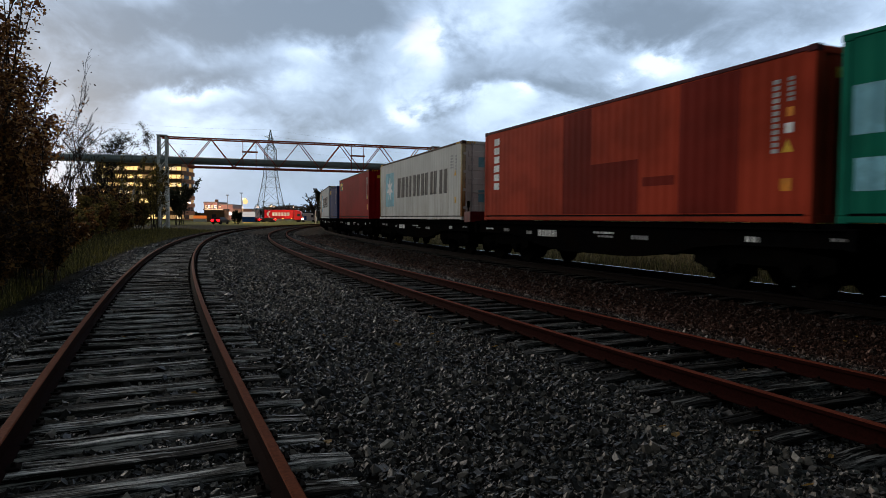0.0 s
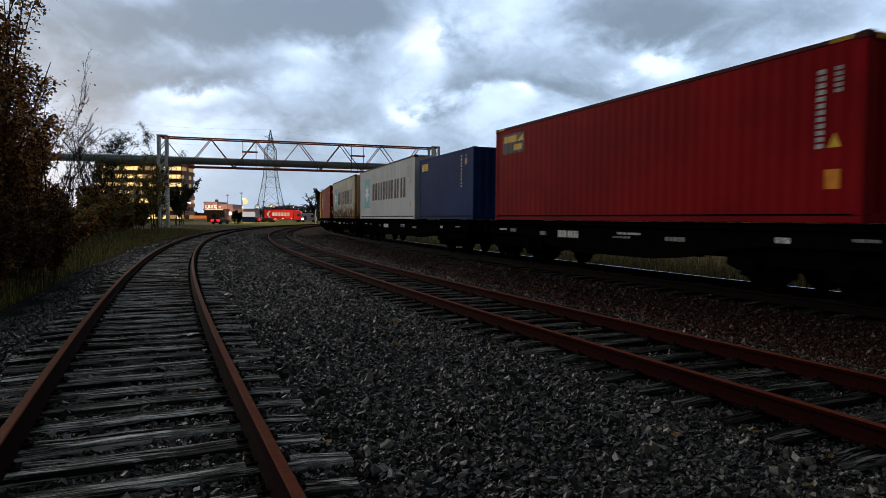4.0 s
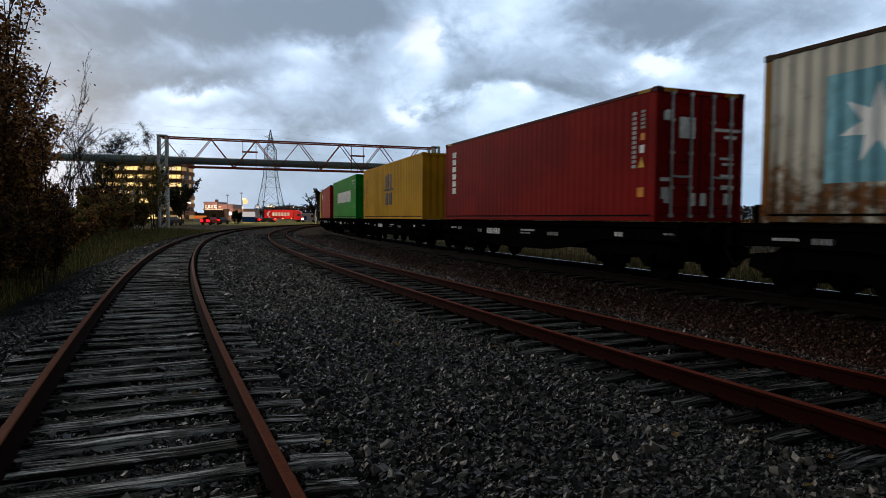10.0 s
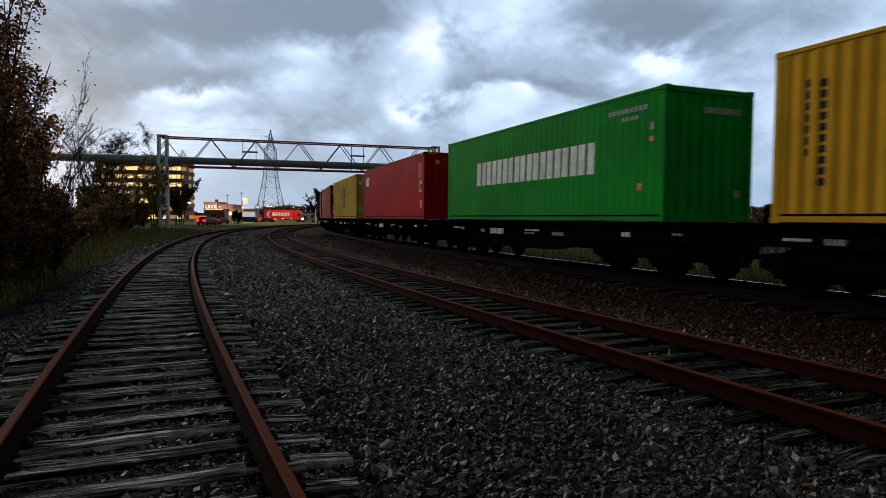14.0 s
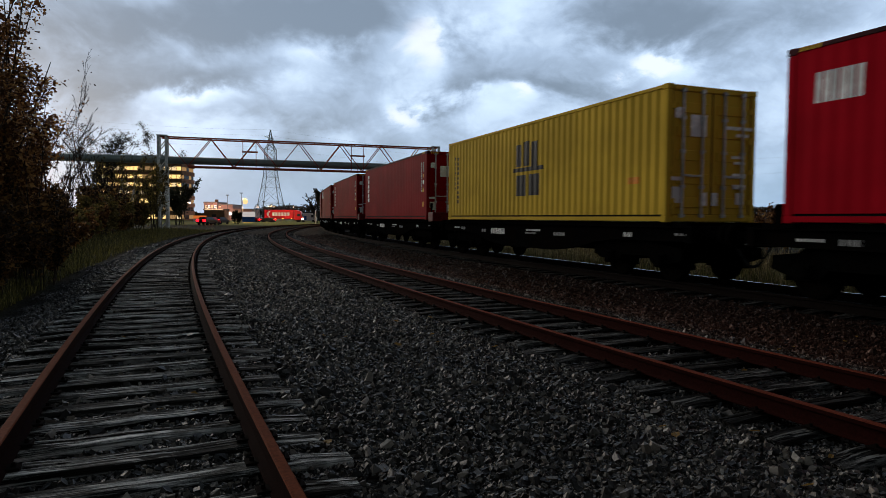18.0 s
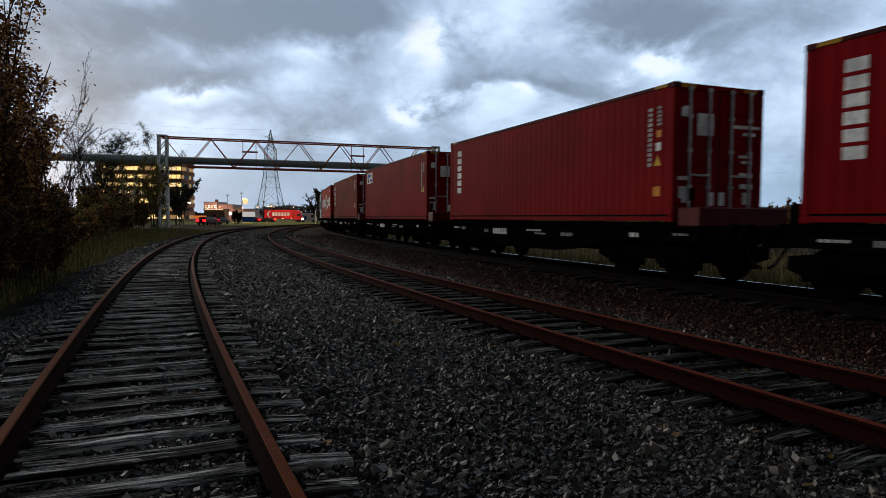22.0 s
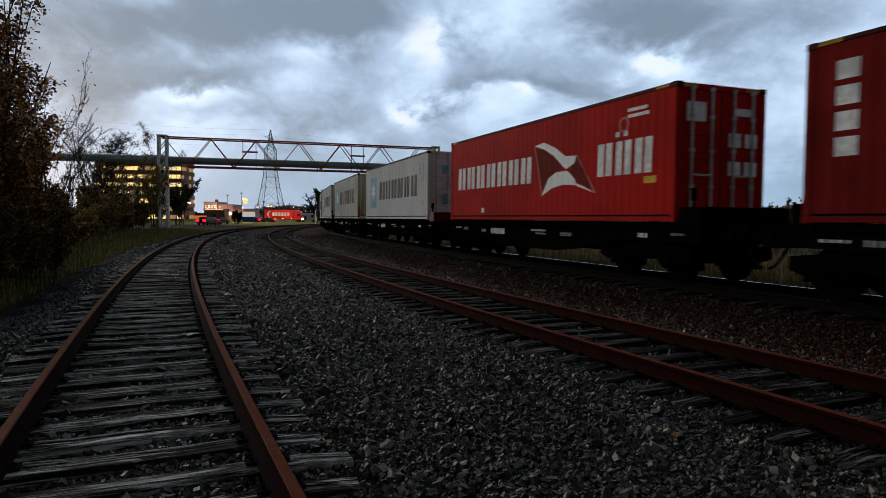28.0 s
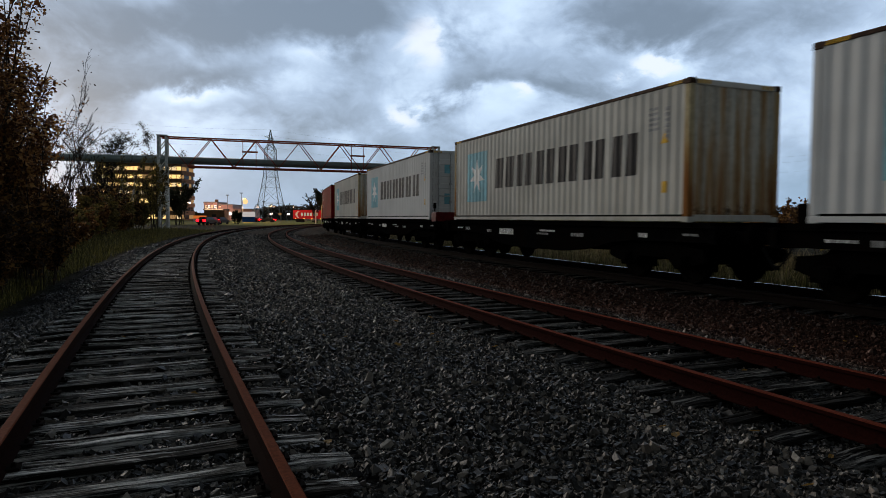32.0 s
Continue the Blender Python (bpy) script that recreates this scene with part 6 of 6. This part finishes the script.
def build_road():
    g = Geo()
    pts = [(-300 + 12 * k, ROAD_Y) for k in range(60)]
    for k, (x, y) in enumerate(pts):
        g.v += [(x, y - 4.2, level(x, y - 4.2) + 0.05), (x, y + 4.2, level(x, y + 4.2) + 0.05)]
    g.f = [(2 * k, 2 * k + 2, 2 * k + 3, 2 * k + 1) for k in range(len(pts) - 1)]
    tagged(part("road", g, M_ASPHALT), "dark asphalt road crossing behind the tracks", "road", kind="structure")


build_road()
RZ = level(-50, ROAD_Y) + 0.06


def wheel_geo(r, w):
    return Geo().lathe([(-w / 2, r * 0.55), (-w / 2, r * 0.92), (-w * 0.36, r), (w * 0.36, r), (w / 2, r * 0.92), (w / 2, r * 0.55)], 16)


def build_tank_truck():
    """A rigid red lorry with a long white-lettered body, facing +x."""
    t = empty("lorry", "bright red box lorry with white crescent and lettering", "lorry")
    part("chassis", Geo().box(-5.9, 5.6, -0.5, 0.5, 0.62, 0.95, 0.02), M_RUBBER, t)
    body = part("load_body", Geo().box(-6.0, 3.35, -1.25, 1.25, 1.05, 3.85, 0.12), M_TRUCKRED, t)
    part("crescent", Geo().prism([(-5.3, 2.5), (-4.6, 1.5), (-4.0, 1.25), (-4.5, 2.0), (-4.55, 2.6), (-4.2, 3.3), (-3.8, 3.55), (-4.6, 3.35)], -1.262, -1.25), M_VANWHITE, body)
    for k in range(6):
        x = -3.4 + k * 0.95
        part("letter_block", Geo().box(x, x + 0.68, -1.262, -1.252, 1.95, 3.0), M_VANWHITE, body)
    cab = part("cab", Geo().prism([(3.6, 0.75), (5.95, 0.75), (6.0, 1.6), (5.75, 2.9), (5.3, 3.5), (3.6, 3.9)], -1.22, 1.22), M_TRUCKRED, t)
    part("windscreen", Geo().prism([(5.99, 1.75), (6.02, 1.75), (5.80, 2.75), (5.76, 2.75)], -1.05, 1.05), M_GLASS, cab)
    part("side_window", Geo().box(4.5, 5.5, -1.235, -1.22, 1.8, 2.65), M_GLASS, cab)
    for sy in (-0.8, 0.8):
        part("headlight", Geo().box(5.95, 6.03, sy - 0.2, sy + 0.2, 0.9, 1.15), G_HEAD, cab)
    part("headlight", Geo().box(5.7, 5.95, -1.24, -1.2, 0.95, 1.2), G_HEAD, cab)
    for x in (-5.3, -2.6, -0.2, 2.6):
        part("marker_light", Geo().box(x, x + 0.35, -1.275, -1.24, 1.0, 1.14), G_AMBER, t)
    for x in (-4.6, -3.3, 4.6):
        for sy in (-1.05, 1.05):
            part("wheel", wheel_geo(0.52, 0.32), M_TYRE, t, at=pose(x, sy, 0.52))
    part("side_guard", Geo().box(-2.4, 3.4, -1.2, -1.12, 0.5, 0.95, 0.02), M_STEEL, t)
    return t


def build_car(mat, label, name="car"):
    """A saloon facing +y, seen from behind."""
    t = empty(name, label, "car")
    prof = [(-2.1, 0.35), (2.1, 0.35), (2.15, 0.75), (1.2, 0.95), (0.5, 1.42), (-1.1, 1.42), (-1.9, 0.98), (-2.15, 0.9)]
    g = Geo()
    n = len(prof)
    vs = [(sx * (0.86 if z < 1.0 else 0.68), y, z) for sx in (-1, 1) for y, z in prof]
    g.add(vs, [tuple(range(n)), tuple(range(2 * n - 1, n - 1, -1))] + [(k, n + k, n + (k + 1) % n, (k + 1) % n) for k in range(n)])
    part("body", g, mat, t)
    part("rear_window", Geo().box(-0.55, 0.55, -1.66, -1.5, 1.05, 1.36), M_GLASS, t)
    for sx in (-1, 1):
        part("tail_light", Geo().box(sx * 0.62 - 0.24, sx * 0.62 + 0.24, -2.22, -2.1, 0.62, 0.98), G_TAIL, t)
        for y in (-1.35, 1.35):
            part("wheel", Geo().tube((sx * 0.88, y, 0.32), (sx * 0.68, y, 0.32), 0.32, n=14), M_TYRE, t)
    return t


def build_lamp_post(x, y, h, mat, label, head=0.35, ball=False):
    t = empty("street_lamp", label, "street lamp", group="street lamps", at=pose(x, y, level(x, y)))
    part("post", Geo().tube((0, 0, 0), (0, 0, h), 0.09, 0.06, 8), M_STEEL, t)
    part("arm", Geo().bar((0, 0, h), (0.9, -0.2, h + 0.1), 0.07), M_STEEL, t)
    part("lamp_head", Geo().box(0.9 - min(0.35, head), 0.9 + min(0.35, head), -0.3, -0.1, h - 0.08, h + 0.16, 0.03), M_STEEL, t)
    # large heads get an oversized bulb, the lamp's glare put into its shape
    bulb = Geo()
    rows = [(-1.0, 0.05), (-0.87, 0.5), (-0.5, 0.87), (0.0, 1.0), (0.5, 0.87), (0.87, 0.5), (1.0, 0.05)]
    bulb.lathe([(y * head * 0.6, r * head * 0.6) for y, r in rows], 14)
    part("bulb", bulb, mat, t, smooth=True, at=pose(0.9, -0.2, h - 0.2 - head * 0.5))
    return t


def build_sign(x, y, w, h, z, mats, label):
    t = empty("roadside_sign", label, "sign", at=pose(x, y, level(x, y)))
    for sx in (-w * 0.4, w * 0.4):
        part("post", Geo().tube((sx, 0.1, 0), (sx, 0.1, z + h), 0.06, n=6), M_STEEL, t)
    k = len(mats)
    for i, m in enumerate(mats):
        part("board", Geo().box(-w / 2, w / 2, -0.06, 0.03, z + h * i / k + 0.03, z + h * (i + 1) / k), m, t)
    return t


TRAFFIC = []


def car_rows(rows):
    """Rows of seconds, the bearing's tangent and the distance ahead; the car heads away to the right."""
    out = []
    for t, u, y in rows:
        x = u * y
        out.append((t, pose(x, y, level(x, y) + 0.02, 0, 0, -8)))
    return out


def build_roadside():
    truck = build_tank_truck()
    steps = [(0.0, 0.0), (14.0, 0.0), (28.6, 0.0), (29.0, 0.25), (29.4, 0.9), (29.8, 1.6), (30.2, 2.5), (30.6, 3.7), (31.0, 5.1), (31.4, 6.6), (31.7, 7.8), (32.0, 9.1)]
    TRAFFIC.append((truck, [(t, pose(-50.9 + d, ROAD_Y + 1.8, RZ)) for t, d in steps]))
    first = build_car(M_CARDARK, "dark saloon car with red brake lights waiting at the crossing")
    TRAFFIC.append((first, car_rows([(0.0, -0.3445, 128.0), (16.0, -0.3445, 128.0), (32.0, -0.3445, 128.0)])))
    second = build_car(M_CARRED, "red hatchback car with bright tail lights joining the queue")
    TRAFFIC.append((second, car_rows([(0.0, -0.545, 101.0), (3.0, -0.520, 103.0), (4.5, -0.470, 106.0), (5.5, -0.434, 108.0), (6.5, -0.402, 111.5), (7.5, -0.381, 115.0), (8.5, -0.370, 117.5), (9.5, -0.362, 119.0), (10.5, -0.359, 120.0), (20.0, -0.359, 120.0), (32.0, -0.359, 120.0)])))
    third = build_car(M_CARDARK, "dark car with bright tail lights stopping behind the queue")
    TRAFFIC.append((third, car_rows([(0.0, -0.620, 94.0), (5.0, -0.560, 99.0), (8.0, -0.480, 104.0), (10.0, -0.420, 106.5), (11.0, -0.391, 109.0), (12.0, -0.377, 110.5), (13.0, -0.368, 112.0), (14.0, -0.365, 112.5), (22.0, -0.365, 112.5), (32.0, -0.365, 112.5)])))
    kiosk = empty("brown_shed", "brown flat-roofed shed with a lit canopy", "building", at=pose(-72.5, 196.0, level(-70, 196)))
    part("wall", Geo().box(0, 6.2, 0, 4.0, 0, 3.6, 0.05), M_BRICK, kiosk)
    part("roof", Geo().box(-0.3, 6.5, -0.3, 4.3, 3.6, 3.9, 0.03), M_FRAME, kiosk)
    part("canopy_light", Geo().box(0.3, 5.9, -0.36, -0.31, 3.62, 3.88), LIT[1], kiosk)
    part("door", Geo().box(2.4, 3.6, -0.05, 0.0, 0.0, 2.3), M_FRAME, kiosk)
    build_lamp_post(-74.2, 133.0, 5.8, G_SODIUM, "street lamp with an orange sodium glow", 0.95)
    build_lamp_post(-80.0, 148.0, 3.3, G_AMBER, "low lamp with a dim orange glow", 0.3)
    build_lamp_post(-55.9, 180.0, 6.6, G_MAST, "tall lamp with a strong warm light", 1.2)
    for x, y, h in ((-75.6, 205.0, 4.6), (-71.0, 200.0, 4.6), (-72.6, 208.0, 5.1), (-63.8, 220.0, 5.8), (-61.5, 212.0, 5.2), (-58.0, 214.0, 5.4), (-61.0, 230.0, 5.6), (-54.6, 232.0, 5.6), (-68.5, 235.0, 5.5), (-84.0, 230.0, 5.3), (-80.0, 226.0, 5.0)):
        build_lamp_post(x, y, h, G_WHITE, "slim street lamp with a pale warm light", 0.32)
    for x, y, h in ((-100.0, 300.0, 11.5), (-93.5, 300.0, 12.5), (-86.0, 310.0, 9.0), (-58.5, 300.0, 9.5)):
        t = empty("mast", "thin distant unlit lighting mast", "mast", at=pose(x, y, level(x, y)))
        part("post", Geo().tube((0, 0, 0), (0, 0, h), 0.14, 0.09, 6), M_STEEL, t)
        part("head", Geo().box(-0.7, 0.7, -0.2, 0.2, h, h + 0.35), M_STEEL, t)
    build_lamp_post(-26.7, 142.0, 4.3, G_SODIUM, "street lamp with an orange glow beside the line", 0.3)
    # white half of this board glows in place of light falling on it
    build_sign(-49.6, 165.0, 3.3, 2.6, 0.3, [M_BLUE, glow("lit_white_panel", (1.0, 0.93, 0.90), 0.5)], "blue and white notice board on two posts")
    build_sign(-63.2, 168.0, 3.4, 1.6, 0.2, [M_VANWHITE, glow("lit_orange_sign", (1.0, 0.25, 0.05), 0.55)], "lit orange and white roadside sign")
    pole = empty("marker_post", "white marker post by the crossing", "post", at=pose(-29.6, 150.0, level(-29.6, 150)))
    part("post", Geo().tube((0, 0, 0), (0, 0, 3.4), 0.13, n=8), M_TOWER, pole)
    shed = empty("warehouse", "pale pinkish depot block with floodlit walls and lit bays", "building", at=pose(-111.0, 300.0, -0.4))
    part("wall", Geo().box(0, 6.2, 0, 14, 0, 8.4), M_PINK, shed)
    part("wall", Geo().box(6.24, 13.0, 1.0, 14, 0, 7.4), M_PINK, shed)
    part("wall", Geo().box(13.04, 22.0, 0.4, 14, 0, 5.4), M_PINK, shed)
    part("roof", Geo().box(-0.2, 6.4, -0.2, 14.2, 8.4, 8.8), M_CONC, shed)
    part("roof", Geo().box(6.44, 13.2, 0.8, 14.2, 7.4, 7.7), M_CONC, shed)
    part("roof", Geo().box(13.24, 22.2, 0.2, 14.2, 5.4, 5.7), M_CONC, shed)
    part("roof_tank", Geo().tube((4.2, 5.0, 8.8), (4.2, 5.0, 10.0), 0.8, n=14), M_BRICK, shed)
    for k in range(6):
        part("lit_bay", Geo().box(0.5 + k * 3.5, 2.6 + k * 3.5, -0.09 if k < 2 else 0.25, 0.0 if k < 2 else 0.39, 2.6, 4.2), (G_PALE, LIT[1], LIT[0])[k % 3], shed)
    for k in range(4):
        part("window", Geo().box(0.5 + k * 1.45, 1.5 + k * 1.45, -0.06, 0.0, 5.8, 7.2), (LIT[1], G_PALE)[k % 2], shed)
    low = empty("depot", "long low depot with pale lights", "building", at=pose(-89.0, 330.0, -0.4))
    part("wall", Geo().box(0, 30, 0, 10, 0, 4.6), M_FRAME, low)
    for k in range(7):
        part("lit_bay", Geo().box(0.5 + k * 4.4, 2.0 + k * 4.4, -0.06, 0.0, 3.0, 4.0), (G_PALE, LIT[2])[k % 2], low)
    parked = build_car(M_CARRED, "red car parked with its lights on behind the notice board")
    parked.matrix_basis = pose(-57.5, 196.0, level(-57.5, 196.0) + 0.02, 0, 0, 78)
    estate = build_car(M_CARDARK, "dark car parked behind the notice board")
    estate.matrix_basis = pose(-52.6, 194.0, level(-52.6, 194.0) + 0.02, 0, 0, 84)
    van = empty("white_van", "white and blue delivery van parked behind the road", "van", at=pose(-44.8, 215.0, RZ))
    part("body", Geo().prism([(-2.6, 0.45), (2.6, 0.45), (2.65, 1.3), (1.9, 2.9), (-2.6, 3.0)], -1.0, 1.0), M_VANWHITE, van)
    part("stripe", Geo().box(-2.5, -0.4, -1.012, -1.0, 0.7, 2.0), M_BLUE, van)
    part("side_window", Geo().box(1.1, 1.9, -1.012, -1.0, 1.5, 2.3), M_GLASS, van)
    for x in (-1.7, 1.7):
        for sy in (-0.9, 0.9):
            part("wheel", wheel_geo(0.36, 0.24), M_TYRE, van, at=pose(x, sy, 0.36))
    for name, at, watts, col in (("lamp_light", (-25.9, 141.6, 4.0), 1500, (1.0, 0.45, 0.08)), ("flood_light", (-104.0, 292.0, 7.5), 3600, (1.0, 0.58, 0.44)), ("mast_light", (-54.4, 178.6, 6.0), 7000, (1.0, 0.62, 0.25)), ("crossing_light", (-52.0, 196.0, 5.2), 7000, (1.0, 0.8, 0.55))):
        lamp = new(name, bpy.data.lights.new(name, "POINT"))
        lamp.data.energy, lamp.data.color, lamp.data.shadow_soft_size = watts, col, 0.3
        lamp.location = at
    build_lamp_post(-52.9, 196.2, 5.3, G_WHITE, "slim street lamp with a pale warm light", 0.32)


build_roadside()


def build_fallen():
    """Single yellow leaves lying on the ballast and sleepers."""
    rng = np.random.default_rng(12)
    n = 0
    while n < 40:
        r, th = math.sqrt(rng.uniform(2.2 ** 2, 11 ** 2)), rng.uniform(-0.6, 0.62)
        x, y = r * math.sin(th), r * math.cos(th)
        if offsets(x, y)[2] > -1.6:
            continue
        s = rng.uniform(0.018, 0.04)
        g = Geo()
        pts = [(s * (1 + 0.35 * (k % 2)) * math.cos(k * math.pi / 4) * (1.3 if k in (0, 4) else 0.8), s * (1 + 0.35 * (k % 2)) * math.sin(k * math.pi / 4) * 0.8, 0.006 * (k % 2) + 0.004 * math.sin(k)) for k in range(8)]
        g.add(pts + [(0, 0, -0.004)], [(k, (k + 1) % 8, 8) for k in range(8)])
        ob = part("fallen_leaf", g, M_FALLEN, at=pose(x, y, level(x, y) + 0.052, rng.uniform(-25, 25), rng.uniform(-25, 25), rng.uniform(0, 360)))
        tagged(ob, "yellowed fallen leaf lying on the ballast", "leaf", group="fallen leaves")
        n += 1


build_fallen()


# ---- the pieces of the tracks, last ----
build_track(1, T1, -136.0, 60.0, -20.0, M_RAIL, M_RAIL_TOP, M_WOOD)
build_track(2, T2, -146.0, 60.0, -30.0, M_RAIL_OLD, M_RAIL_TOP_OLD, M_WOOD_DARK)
build_track(3, T3, -400.0, 200.0, -80.0, M_RAIL_USED, M_RAIL_BRIGHT, M_WOOD_SHADED)


# ---- what moves ----
def train_pose(s, z):
    p, along, inward = arc(T3, s, 0.03)
    return pose(p[0], p[1], z, 0, 0, math.degrees(math.atan2(-along[1], -along[0])))


def motions():
    times = [k * 0.5 for k in range(65)]
    for s, box in CONTAINERS:
        walk(box, [(t, train_pose(s + 0.04 - SPEED * t, DECK)) for t in times])
    spin = SPEED / 0.46
    for i, (s, wagon, _) in enumerate(WAGONS):
        walk(wagon, [(t, train_pose(s - SPEED * t, 0.0)) for t in times])
        # wheels roll on the rails
        for bogie in [c for c in wagon.children if c.name.startswith("bogie")]:
            for axle in bogie.children:
                x = axle.location.x
                walk(axle, [(k / 15, Matrix.Translation((x, 0, 0.46)) @ Matrix.Rotation(spin * k / 15, 4, "Y")) for k in range(481)])
    for thing, rows in TRAFFIC:
        walk(thing, rows)


motions()
